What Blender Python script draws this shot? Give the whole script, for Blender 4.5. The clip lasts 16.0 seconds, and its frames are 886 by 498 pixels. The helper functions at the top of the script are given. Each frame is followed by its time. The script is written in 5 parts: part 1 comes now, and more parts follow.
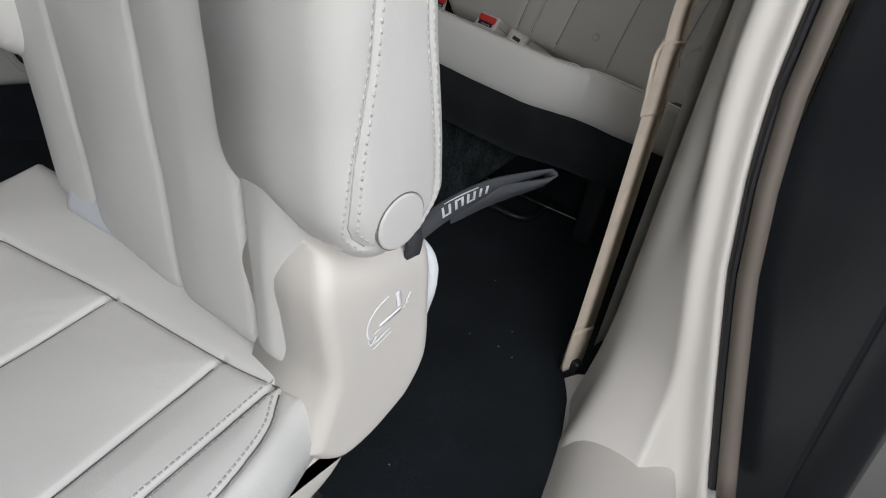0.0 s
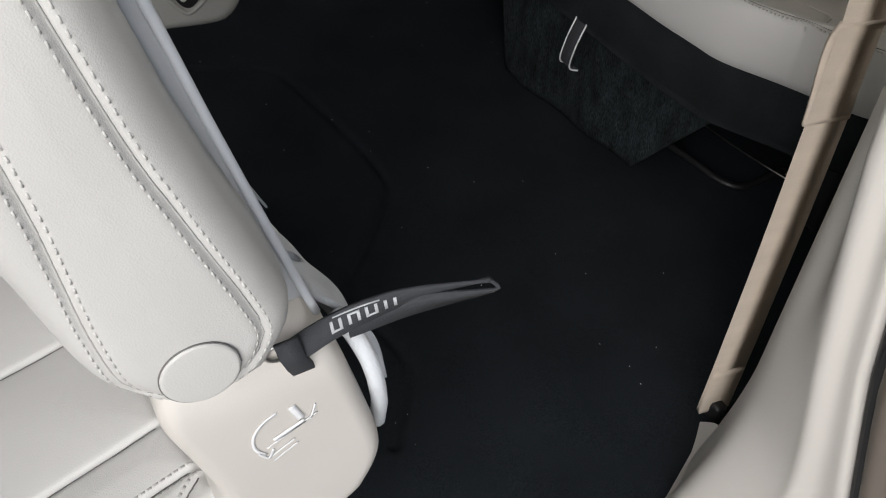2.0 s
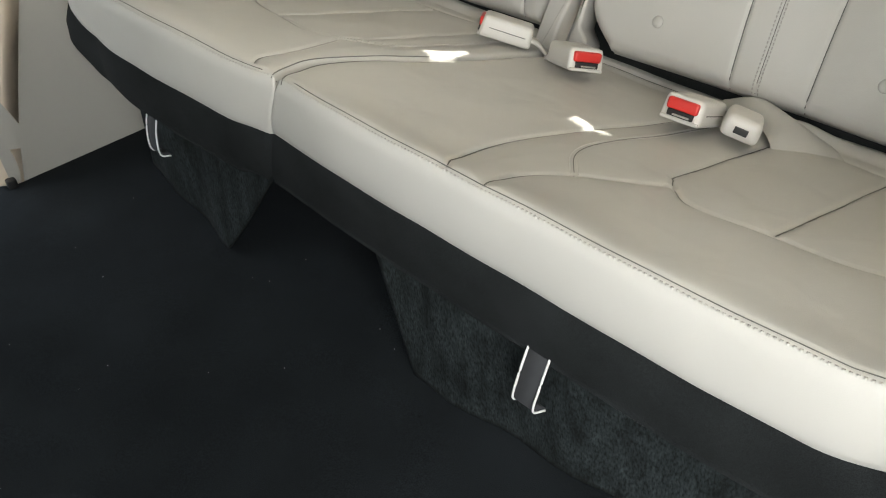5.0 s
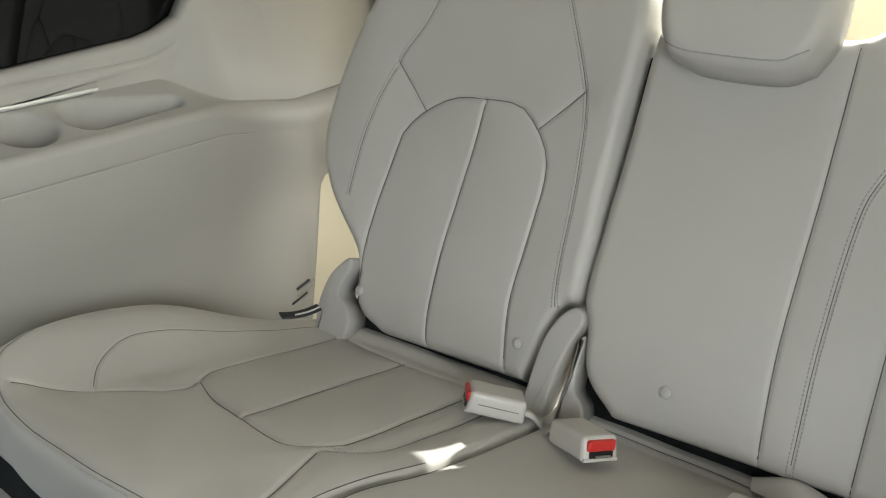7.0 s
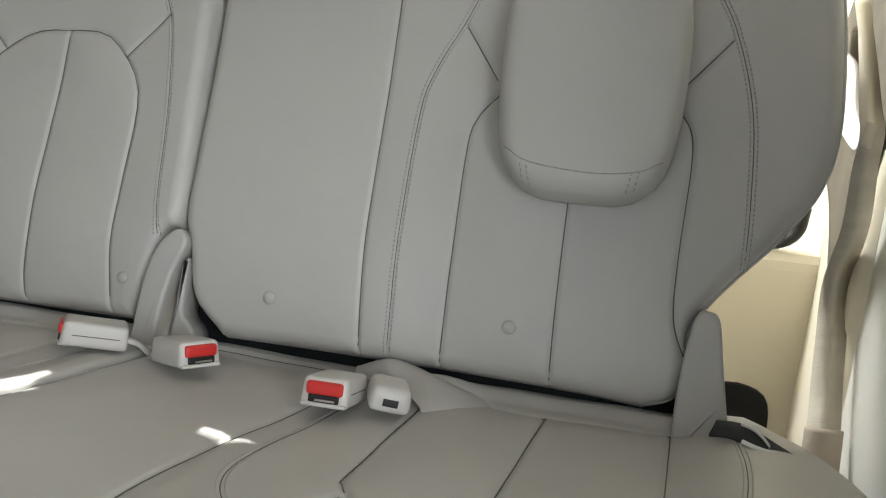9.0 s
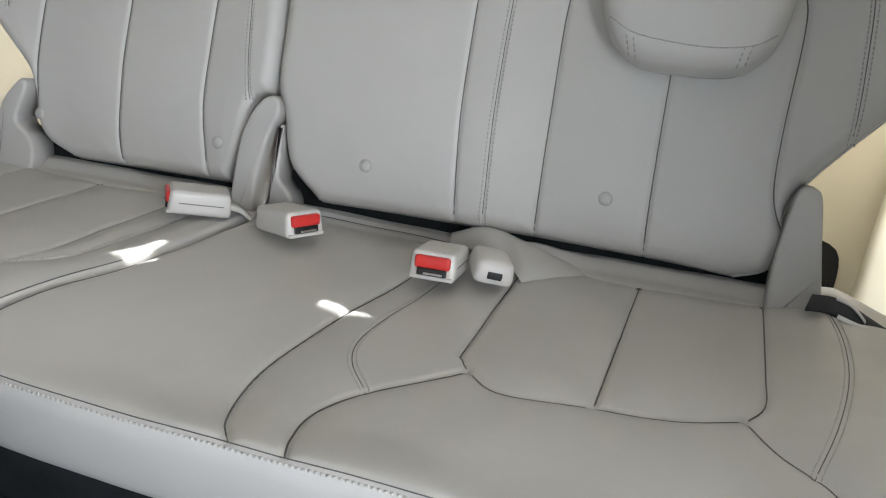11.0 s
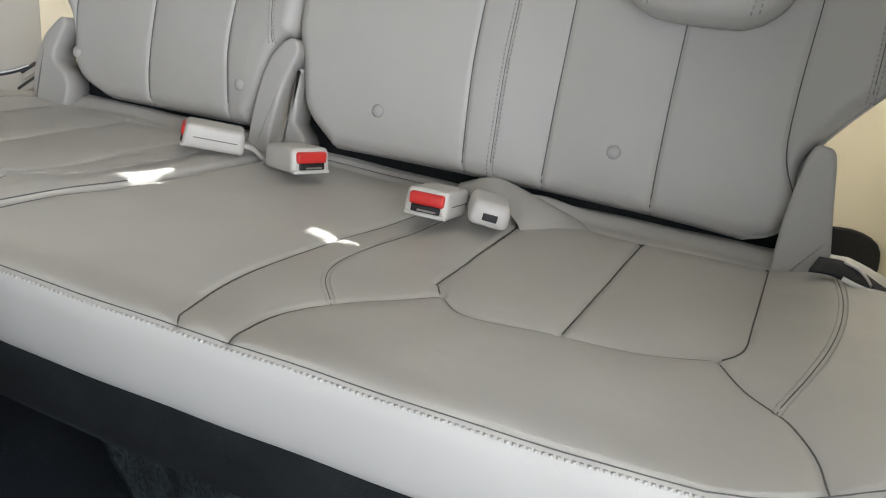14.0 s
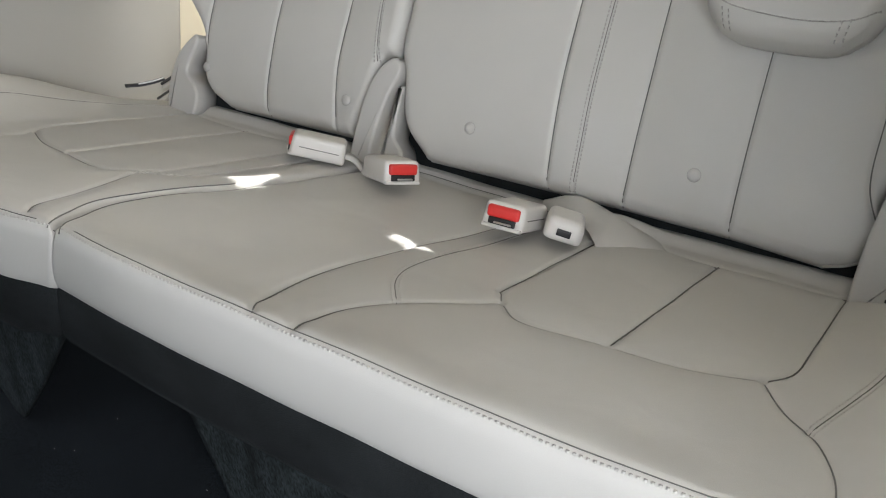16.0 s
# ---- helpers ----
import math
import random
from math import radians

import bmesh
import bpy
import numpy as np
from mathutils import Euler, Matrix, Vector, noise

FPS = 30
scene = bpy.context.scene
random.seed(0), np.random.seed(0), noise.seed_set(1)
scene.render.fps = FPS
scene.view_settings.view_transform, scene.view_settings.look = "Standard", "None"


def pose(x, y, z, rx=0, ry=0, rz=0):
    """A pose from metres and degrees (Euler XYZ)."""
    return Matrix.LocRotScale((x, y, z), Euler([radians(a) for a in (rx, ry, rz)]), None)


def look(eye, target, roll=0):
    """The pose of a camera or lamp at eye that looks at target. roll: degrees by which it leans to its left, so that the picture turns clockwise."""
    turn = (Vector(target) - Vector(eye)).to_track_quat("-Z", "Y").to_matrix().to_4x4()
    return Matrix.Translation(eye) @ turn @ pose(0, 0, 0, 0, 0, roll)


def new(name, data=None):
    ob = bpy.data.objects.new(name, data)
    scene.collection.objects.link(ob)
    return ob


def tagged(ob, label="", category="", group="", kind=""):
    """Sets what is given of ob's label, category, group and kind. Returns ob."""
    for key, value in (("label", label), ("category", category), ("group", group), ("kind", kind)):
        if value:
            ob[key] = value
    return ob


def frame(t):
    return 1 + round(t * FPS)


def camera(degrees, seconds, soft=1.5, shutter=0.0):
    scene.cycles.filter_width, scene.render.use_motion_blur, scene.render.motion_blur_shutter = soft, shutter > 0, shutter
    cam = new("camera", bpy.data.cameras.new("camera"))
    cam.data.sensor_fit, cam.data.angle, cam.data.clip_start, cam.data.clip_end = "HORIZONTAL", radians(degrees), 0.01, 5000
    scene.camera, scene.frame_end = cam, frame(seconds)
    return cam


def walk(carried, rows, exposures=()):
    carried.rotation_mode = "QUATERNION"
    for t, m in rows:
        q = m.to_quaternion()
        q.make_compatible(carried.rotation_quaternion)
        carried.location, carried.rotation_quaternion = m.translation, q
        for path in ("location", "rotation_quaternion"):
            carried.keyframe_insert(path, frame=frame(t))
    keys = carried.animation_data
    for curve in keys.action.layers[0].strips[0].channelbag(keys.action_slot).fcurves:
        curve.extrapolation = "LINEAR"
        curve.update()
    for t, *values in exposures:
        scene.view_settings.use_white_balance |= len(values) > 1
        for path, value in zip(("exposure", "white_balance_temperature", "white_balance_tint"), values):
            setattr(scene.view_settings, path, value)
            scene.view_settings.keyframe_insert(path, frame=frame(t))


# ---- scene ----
cam = camera(55.0, 16.0, soft=1.1)
PATH = [
    (0, (1.202, -0.659, 0.698), (0.310, 0.641, -0.170), 13.8),
    (0.3, (1.255, -0.510, 0.767), (0.252, 0.534, -0.303), 10.7),
    (0.5, (1.280, -0.436, 0.788), (0.213, 0.461, -0.350), 7.5),
    (1, (1.311, -0.364, 0.811), (0.159, 0.344, -0.376), 3.9),
    (1.5, (1.288, -0.349, 0.810), (0.122, 0.322, -0.387), 4.1),
    (2, (1.198, -0.291, 0.787), (0.029, 0.358, -0.418), 3.6),
    (2.2, (1.152, -0.263, 0.771), (-0.014, 0.378, -0.441), 3.3),
    (2.5, (1.067, -0.219, 0.729), (-0.096, 0.421, -0.486), 2.2),
    (3, (0.972, -0.171, 0.686), (-0.190, 0.536, -0.494), 2.4),
    (3.2, (0.936, -0.161, 0.663), (-0.220, 0.564, -0.510), 2.7),
    (5.3, (0.568, 0.031, 0.822), (-0.584, 1.1, -0.415), -5.0),
    (5.5, (0.527, 0.043, 0.84), (-0.621, 1.147, -0.368), -4.8),
    (6, (0.417, 0.078, 0.876), (-0.774, 1.267, -0.205), -5.0),
    (6.5, (0.349, 0.104, 0.872), (-0.869, 1.378, -0.073), -4.1),
    (7, (0.344, 0.118, 0.933), (-0.772, 1.525, 0.053), -3.6),
    (7.5, (0.4, 0.143, 0.94), (-0.471, 1.741, 0.113), -1.5),
    (8, (0.458, 0.158, 0.904), (-0.229, 1.857, 0.105), -0.4),
    (8.5, (0.491, 0.145, 0.847), (-0.081, 1.88, 0.033), -0.1),
    (9, (0.508, 0.116, 0.769), (-0.031, 1.866, -0.035), 0.1),
    (9.2, (0.515, 0.1, 0.737), (-0.017, 1.849, -0.072), 0.3),
    (11.3, (0.418, 0.107, 0.833), (-0.165, 1.607, -0.355), -1.3),
    (11.5, (0.411, 0.105, 0.833), (-0.195, 1.595, -0.357), -1.3),
    (12, (0.405, 0.101, 0.835), (-0.269, 1.576, -0.336), -1.8),
    (12.5, (0.421, 0.094, 0.817), (-0.282, 1.561, -0.345), -1.8),
    (13, (0.451, 0.099, 0.797), (-0.244, 1.575, -0.36), -1.1),
    (13.5, (0.466, 0.102, 0.784), (-0.231, 1.583, -0.366), -0.7),
    (14, (0.522, 0.1, 0.757), (-0.187, 1.582, -0.383), -0.7),
    (14.5, (0.587, 0.065, 0.766), (-0.144, 1.546, -0.362), -1.0),
    (15, (0.622, 0.053, 0.791), (-0.198, 1.496, -0.325), -1.8),
    (15.5, (0.612, 0.075, 0.785), (-0.326, 1.455, -0.318), -3.0),
    (16, (0.597, 0.088, 0.775), (-0.383, 1.445, -0.319), -3.4),
]
EXPOSURES = [(0, -0.3, 6250, 11), (0.5, -0.18, 6250, 11), (1.5, -0.14, 6400, 12), (2.0, -0.1, 6450, 12), (2.5, 0.25, 6300, 9), (2.75, 1.3, 6250, 6), (3.0, 2.3, 6150, 5), (3.2, 2.35, 6150, 5), (5.3, 1.22, 6650, 6), (6.5, 0.97, 6450, 5), (7.0, 0.87, 6350, 5), (7.5, 0.9, 6300, 8), (8.0, 0.35, 6300, 8), (8.5, 0.38, 6200, 8), (9.0, 0.89, 6150, 8), (11.5, 1.19, 5900, 10), (13.0, 1.14, 5920, 10), (14.0, 1.14, 6050, 10), (16, 1.17, 6150, 10)]
walk(cam, [(t, look(eye, target, roll)) for t, eye, target, roll in PATH], EXPOSURES)

# ---- light ----
SUN_DIR = Vector((-0.045, -0.503, -0.454)).normalized()
world = bpy.data.worlds.new("sky")
scene.world = world
world.use_nodes = True
wn = world.node_tree
sky = wn.nodes.new("ShaderNodeTexSky")
sky.sky_type = "NISHITA"
sky.sun_disc = False
sky.sun_elevation = math.asin(-SUN_DIR.z)
sky.sun_rotation = math.atan2(-SUN_DIR.x, -SUN_DIR.y)
wn.links.new(sky.outputs[0], wn.nodes["Background"].inputs[0])
wn.nodes["Background"].inputs[1].default_value = 0.075
sun = new("sun", bpy.data.lights.new("sun", "SUN"))
sun.data.energy, sun.data.angle, sun.data.color = 5.0, radians(0.53), (1.0, 0.95, 0.86)
sun.matrix_world = Matrix.Translation((0, 6, 6)) @ SUN_DIR.to_track_quat("-Z", "Y").to_matrix().to_4x4()


def area(name, eye, target, sx, sy, watts, colour=(1, 1, 1)):
    ob = new(name, bpy.data.lights.new(name, "AREA"))
    ob.data.shape, ob.data.size, ob.data.size_y, ob.data.energy, ob.data.color = "RECTANGLE", sx, sy, watts, colour
    ob.matrix_world = look(eye, target)
    return ob


# skylight through the open side door, the rear window and the windscreen
area("door_daylight", (2.05, -1.0, 1.15), (0.3, 0.2, 0.3), 1.5, 1.4, 52, (1.0, 0.985, 0.965))
# fill lamp added on the left; no open door stands there
area("left_fill", (-1.9, -0.75, 1.6), (0.0, 0.5, 0.3), 1.4, 1.3, 16, (0.98, 0.98, 1.0))
area("rear_daylight", (-0.10, 2.02, 1.02), (0.95, 1.25, 0.22), 0.75, 0.45, 17, (1.0, 0.985, 0.95))
area("windscreen_daylight", (0, -2.3, 1.15), (0, 0.6, 0.3), 1.4, 0.6, 8, (0.97, 0.98, 1.0))


# ---- materials ----
def material(name, colour, rough=0.5, metal=0.0, var=0.08, scale=8.0, bump=0.0, bump_scale=300.0, spec=0.5, fine=0.0, voronoi=False, sheen=0.0, stretch=None, wave=0.0):
    m = bpy.data.materials.new(name)
    m.use_nodes = True
    nt = m.node_tree
    b = nt.nodes["Principled BSDF"]
    b.inputs["Roughness"].default_value = rough
    b.inputs["Metallic"].default_value = metal
    b.inputs["Specular IOR Level"].default_value = spec
    if sheen:
        b.inputs["Sheen Weight"].default_value = sheen
    tc = nt.nodes.new("ShaderNodeTexCoord")
    src = tc.outputs["Object"]
    if stretch:
        mp = nt.nodes.new("ShaderNodeMapping")
        mp.inputs["Scale"].default_value = stretch
        nt.links.new(src, mp.inputs["Vector"])
        src = mp.outputs["Vector"]
    n1 = nt.nodes.new("ShaderNodeTexNoise")
    n1.inputs["Scale"].default_value, n1.inputs["Detail"].default_value = scale, 4
    nt.links.new(src, n1.inputs["Vector"])
    r = nt.nodes.new("ShaderNodeMapRange")
    r.inputs["From Min"].default_value, r.inputs["From Max"].default_value = 0.3, 0.7
    r.inputs["To Min"].default_value, r.inputs["To Max"].default_value = 1 - var, 1 + var
    nt.links.new(n1.outputs["Fac"], r.inputs["Value"])
    val = r.outputs["Result"]
    if fine:
        n2 = nt.nodes.new("ShaderNodeTexNoise")
        n2.inputs["Scale"].default_value, n2.inputs["Detail"].default_value = bump_scale, 3
        nt.links.new(src, n2.inputs["Vector"])
        r2 = nt.nodes.new("ShaderNodeMapRange")
        r2.inputs["From Min"].default_value, r2.inputs["From Max"].default_value = 0.3, 0.7
        r2.inputs["To Min"].default_value, r2.inputs["To Max"].default_value = 1 - fine, 1 + fine
        nt.links.new(n2.outputs["Fac"], r2.inputs["Value"])
        mu = nt.nodes.new("ShaderNodeMath")
        mu.operation = "MULTIPLY"
        nt.links.new(val, mu.inputs[0]), nt.links.new(r2.outputs["Result"], mu.inputs[1])
        val = mu.outputs[0]
    mix = nt.nodes.new("ShaderNodeVectorMath")
    mix.operation = "SCALE"
    mix.inputs[0].default_value = colour
    nt.links.new(val, mix.inputs["Scale"])
    nt.links.new(mix.outputs[0], b.inputs["Base Color"])
    if bump:
        if voronoi:
            t = nt.nodes.new("ShaderNodeTexVoronoi")
            t.inputs["Scale"].default_value = bump_scale
            out = t.outputs["Distance"]
        else:
            t = nt.nodes.new("ShaderNodeTexNoise")
            t.inputs["Scale"].default_value, t.inputs["Detail"].default_value = bump_scale, 3
            out = t.outputs["Fac"]
        nt.links.new(src, t.inputs["Vector"])
        bp = nt.nodes.new("ShaderNodeBump")
        bp.inputs["Strength"].default_value, bp.inputs["Distance"].default_value = bump, 0.001
        nt.links.new(out, bp.inputs["Height"])
        if wave:
            w = nt.nodes.new("ShaderNodeTexNoise")
            w.inputs["Scale"].default_value, w.inputs["Detail"].default_value, w.inputs["Distortion"].default_value = 13.0, 2.0, 0.6
            nt.links.new(src, w.inputs["Vector"])
            wb = nt.nodes.new("ShaderNodeBump")
            wb.inputs["Strength"].default_value, wb.inputs["Distance"].default_value = 1.0, wave
            nt.links.new(w.outputs["Fac"], wb.inputs["Height"])
            nt.links.new(wb.outputs["Normal"], bp.inputs["Normal"])
        nt.links.new(bp.outputs["Normal"], b.inputs["Normal"])
    return m


LEATHER = material("grey_leather", (0.49, 0.48, 0.455), 0.42, var=0.035, scale=5, bump=0.13, bump_scale=1000, voronoi=True, spec=0.4, wave=0.0022)
# dark colour of thin lines that stand in for shade in seams and grooves
CREASE_SHADE = material("crease_shade", (0.12, 0.117, 0.11), 0.7, var=0.05)
THREAD_PALE = material("pale_thread", (0.47, 0.46, 0.435), 0.75, var=0.1, scale=200)
THREAD = material("grey_thread", (0.36, 0.35, 0.33), 0.75, var=0.1, scale=200)
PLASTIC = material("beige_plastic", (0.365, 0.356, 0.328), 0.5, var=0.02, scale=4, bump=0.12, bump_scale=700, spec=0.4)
SHADE_PANEL = material("shaded_beige_panel", (0.60, 0.50, 0.37), 0.55, var=0.03, bump=0.1, bump_scale=500)
WHITE_TRIM = material("white_trim", (0.80, 0.785, 0.74), 0.5, var=0.02, bump=0.08, bump_scale=600)
PILLAR = material("warm_beige_plastic", (0.55, 0.52, 0.475), 0.5, var=0.03, scale=4, bump=0.12, bump_scale=700)
# right wall's copy of the beige trim, paler to put its light into colour
LIT_TRIM = material("lit_beige_plastic", (0.68, 0.665, 0.61), 0.5, var=0.02, bump=0.1, bump_scale=700)
CARGO = material("cream_plastic", (0.76, 0.70, 0.56), 0.5, var=0.03, scale=4, bump=0.1, bump_scale=600)
GREYP = material("grey_hinge_plastic", (0.46, 0.45, 0.43), 0.5, var=0.02, bump=0.1, bump_scale=800)
BUCKLE = material("light_grey_plastic", (0.60, 0.58, 0.55), 0.38, var=0.02, bump=0.08, bump_scale=900)
RED = material("red_plastic", (0.62, 0.035, 0.03), 0.35, var=0.03)
CARPET = material("black_carpet", (0.013, 0.0156, 0.0182), 0.95, var=0.24, scale=7, bump=0.7, bump_scale=900, spec=0.1, fine=0.75)
FELT = material("dark_felt", (0.0135, 0.0153, 0.0163), 0.95, var=0.3, scale=14, bump=0.8, bump_scale=900, spec=0.12, fine=0.5)
SKIRT = material("worn_dark_felt", (0.0125, 0.0158, 0.0168), 0.95, var=0.6, scale=28, bump=0.9, bump_scale=260, spec=0.15, fine=0.7, stretch=(1.6, 1, 0.6))
BLACK = material("black_plastic", (0.012, 0.012, 0.013), 0.45, var=0.1)
RUBBER = material("black_rubber", (0.014, 0.014, 0.015), 0.5, var=0.1)
CREAM = material("cream_webbing", (0.68, 0.62, 0.50), 0.75, var=0.06, scale=20, bump=0.5, bump_scale=500, stretch=(0.15, 0.15, 3))
OPENING_SHADE = material("brown_opening_shade", (0.10, 0.085, 0.06), 0.9, var=0.2, scale=6)
WEB = material("tan_webbing", (0.57, 0.485, 0.39), 0.75, var=0.06, scale=20, bump=0.5, bump_scale=500, stretch=(0.15, 0.15, 3))
STRAP = material("black_webbing", (0.03, 0.032, 0.036), 0.8, var=0.1, scale=60, bump=0.6, bump_scale=900)
PRINT = material("grey_print", (0.42, 0.43, 0.44), 0.6, var=0.1, scale=60)
WHITE = material("white_print", (0.75, 0.75, 0.75), 0.6, var=0.05)
CHROME = material("satin_metal", (0.62, 0.61, 0.58), 0.28, 1.0, var=0.04)
WFELT = material("white_felt", (0.64, 0.66, 0.675), 0.95, var=0.06, scale=40, bump=0.9, bump_scale=500, spec=0.1)
HEAD = material("light_headliner", (0.62, 0.59, 0.53), 0.9, var=0.03, bump=0.3, bump_scale=500)
# black seal's brownish highlight put into the lip's colour
SEAL_LIP = material("highlit_rubber", (0.13, 0.108, 0.088), 0.5, var=0.1)
PAINT = material("dark_paint", (0.010, 0.0115, 0.013), 0.25, var=0.1)
ASPHALT = material("asphalt", (0.06, 0.06, 0.06), 0.9, var=0.2, scale=3, bump=0.6, bump_scale=60)
GLASS = bpy.data.materials.new("tinted_glass")
GLASS.use_nodes = True
_n = GLASS.node_tree
_n.nodes.remove(_n.nodes["Principled BSDF"])
_t, _g, _m = _n.nodes.new("ShaderNodeBsdfTransparent"), _n.nodes.new("ShaderNodeBsdfGlossy"), _n.nodes.new("ShaderNodeMixShader")
_t.inputs[0].default_value = (0.07, 0.08, 0.075, 1)
_g.inputs["Roughness"].default_value = 0.02
_m.inputs[0].default_value = 0.06
_n.links.new(_t.outputs[0], _m.inputs[1]), _n.links.new(_g.outputs[0], _m.inputs[2])
_n.links.new(_m.outputs[0], _n.nodes["Material Output"].inputs[0])


# ---- building helpers ----
def mesh(name, verts, faces, mat, smooth=True):
    me = bpy.data.meshes.new(name)
    me.from_pydata([tuple(v) for v in verts], [], [tuple(f) for f in faces])
    me.materials.append(mat)
    if smooth:
        me.polygons.foreach_set("use_smooth", [True] * len(me.polygons))
    me.update()
    return me


def hang(ob, parent):
    if parent is not None:
        ob.parent = parent
        ob.matrix_parent_inverse = parent.matrix_world.inverted()
    return ob


def part(name, verts, faces, mat, parent=None, label="", smooth=True):
    ob = hang(new(name, mesh(name, verts, faces, mat, smooth)), parent)
    return tagged(ob, label)


def thing(name, at, label, category, group=""):
    ob = new(name)
    ob.empty_display_size = 0.05
    ob.location = at
    bpy.context.view_layer.update()
    return tagged(ob, label, category, group)


def spline(pts, n):
    """n points spread evenly on a smooth line through pts (2D or 3D)."""
    p = np.array(pts, float)
    if len(p) == 2:
        return p[0] + (p[1] - p[0]) * np.linspace(0, 1, n)[:, None]
    q = np.vstack([2 * p[0] - p[1], p, 2 * p[-1] - p[-2]])
    out = []
    for i in range(1, len(q) - 2):
        t = np.linspace(0, 1, 14, endpoint=False)[:, None]
        a, b, c, d = q[i - 1], q[i], q[i + 1], q[i + 2]
        out.append(0.5 * (2 * b + (c - a) * t + (2 * a - 5 * b + 4 * c - d) * t**2 + (3 * b - a - 3 * c + d) * t**3))
    out = np.vstack(out + [p[-1:]])
    s = np.r_[0, np.cumsum(np.linalg.norm(np.diff(out, axis=0), axis=1))]
    g = np.linspace(0, s[-1], n)
    return np.stack([np.interp(g, s, out[:, k]) for k in range(out.shape[1])], 1)


def dist(P, line):
    """Distance of points P (n,2) to a polyline."""
    best = np.full(len(P), 9.0)
    for a, b in zip(line[:-1], line[1:]):
        d = b - a
        t = np.clip(((P - a) @ d) / max(d @ d, 1e-12), 0, 1)
        best = np.minimum(best, np.linalg.norm(P - a - t[:, None] * d, axis=1))
    return best


class Pad:
    """A padded, upholstered panel: a patch between four edge lines in its own plane, with seams pressed into it."""

    def __init__(self, frame_, front, right, back, left, seams=(), nu=150, nv=110, edge=0.016, puff=0.008, depth=0.005, width=0.0035, extra=None, soft=()):
        self.frame, self.edge, self.puff, self.depth, self.width, self.extra = frame_, edge, puff, depth, width, extra
        f, b, l, r = spline(front, nu), spline(back, nu), spline(left, nv), spline(right, nv)
        u, v = np.linspace(0, 1, nu)[None, :, None], np.linspace(0, 1, nv)[:, None, None]
        grid = (1 - v) * f[None] + v * b[None] + (1 - u) * l[:, None] + u * r[:, None]
        grid -= (1 - u) * (1 - v) * f[0] + u * (1 - v) * f[-1] + (1 - u) * v * b[0] + u * v * b[-1]
        self.grid, self.nu, self.nv = grid, nu, nv
        self.rim = np.vstack([f[:-1], r[:-1], b[::-1][:-1], l[::-1][:-1]])
        self.closed = np.vstack([self.rim, self.rim[:1]])
        self.seams = [spline(s, 40) for s in seams]
        self.soft = [s for k, s in enumerate(self.seams) if k in soft]
        self.seams = [s for k, s in enumerate(self.seams) if k not in soft]
        self.flare, self.fall, self.slant = np.ones((len(self.rim), 1)), (0.0, 1.0), np.zeros(len(self.rim))  # fall and slant: way of the side walls in the pad's plane and along its normal

    def height(self, P, rim=False):
        P = np.atleast_2d(P)
        d = np.zeros(len(P)) if rim else dist(P, self.closed[::3] if len(self.closed) > 300 else self.closed)
        e = np.clip(1 - d / self.edge, 0, 1)
        h = -self.edge * (1 - np.sqrt(np.maximum(1 - e**2, 0)))
        near = d.copy()
        for s in self.seams:
            ds = dist(P, s)
            near = np.minimum(near, ds)
            h -= self.depth * np.exp(-((ds / self.width) ** 2))
        h += self.puff * (1 - np.exp(-near / 0.03))
        for s in self.soft:
            h -= 0.0011 * np.exp(-((dist(P, s) / 0.003) ** 2))
        h += 0.0007 * np.sin(37 * P[:, 0] + 11 * P[:, 1] + 1) * np.sin(41 * P[:, 1] - 13 * P[:, 0])
        if self.extra is not None:
            h += self.extra(P)
        return h

    def lift(self, P, h):
        P = np.atleast_2d(P)
        m = np.array(self.frame)
        return P[:, :1] * m[:3, 0] + P[:, 1:2] * m[:3, 1] + np.asarray(h)[:, None] * m[:3, 2] + m[:3, 3]

    def mesh_data(self, wall=()):
        P = self.grid.reshape(-1, 2)
        V = [self.lift(P, self.height(P))]
        i = np.arange(self.nu * self.nv).reshape(self.nv, self.nu)
        F = [(a, b, c, d) for a, b, c, d in zip(i[:-1, :-1].ravel(), i[:-1, 1:].ravel(), i[1:, 1:].ravel(), i[1:, :-1].ravel())]
        if wall:
            ring = np.r_[i[0, :-1], i[:-1, -1], i[-1, 1:][::-1], i[1:, 0][::-1]]
            R = self.rim
            tang = np.roll(R, -1, 0) - np.roll(R, 1, 0)
            tang /= np.linalg.norm(tang, axis=1)[:, None] + 1e-9
            out = np.stack([tang[:, 1], -tang[:, 0]], 1)
            base, count, prev = self.height(R, True), len(P), ring
            for o, drop in wall:
                V.append(self.lift(R + out * o * self.flare + np.stack([self.slant, 0 * self.slant + self.fall[0]], 1) * drop, base - self.fall[1] * drop))
                cur = count + np.arange(len(R))
                count += len(R)
                F += [(prev[k], cur[k], cur[(k + 1) % len(R)], prev[(k + 1) % len(R)]) for k in range(len(R))]
                prev = cur
            F.append(tuple(prev[::-1]))
        return np.vstack(V), F

    def stitches(self, lines, gap=0.0055, length=0.0036, thick=0.0007, side=0.0):
        V, F = [], []
        for line in lines:
            n = max(2, int(np.sum(np.linalg.norm(np.diff(spline(line, 60), axis=0), axis=1)) / gap))
            p = spline(line, n)
            t = np.gradient(p, axis=0)
            t /= np.linalg.norm(t, axis=1)[:, None] + 1e-9
            q = np.stack([t[:, 1], -t[:, 0]], 1)
            p = p + q * side
            for k, (a, b) in enumerate(((-1, -1), (1, -1), (1, 1), (-1, 1))):
                V.append(p + t * (a * length / 2) + q * (b * thick))
        if not V:
            return None
        V4 = []
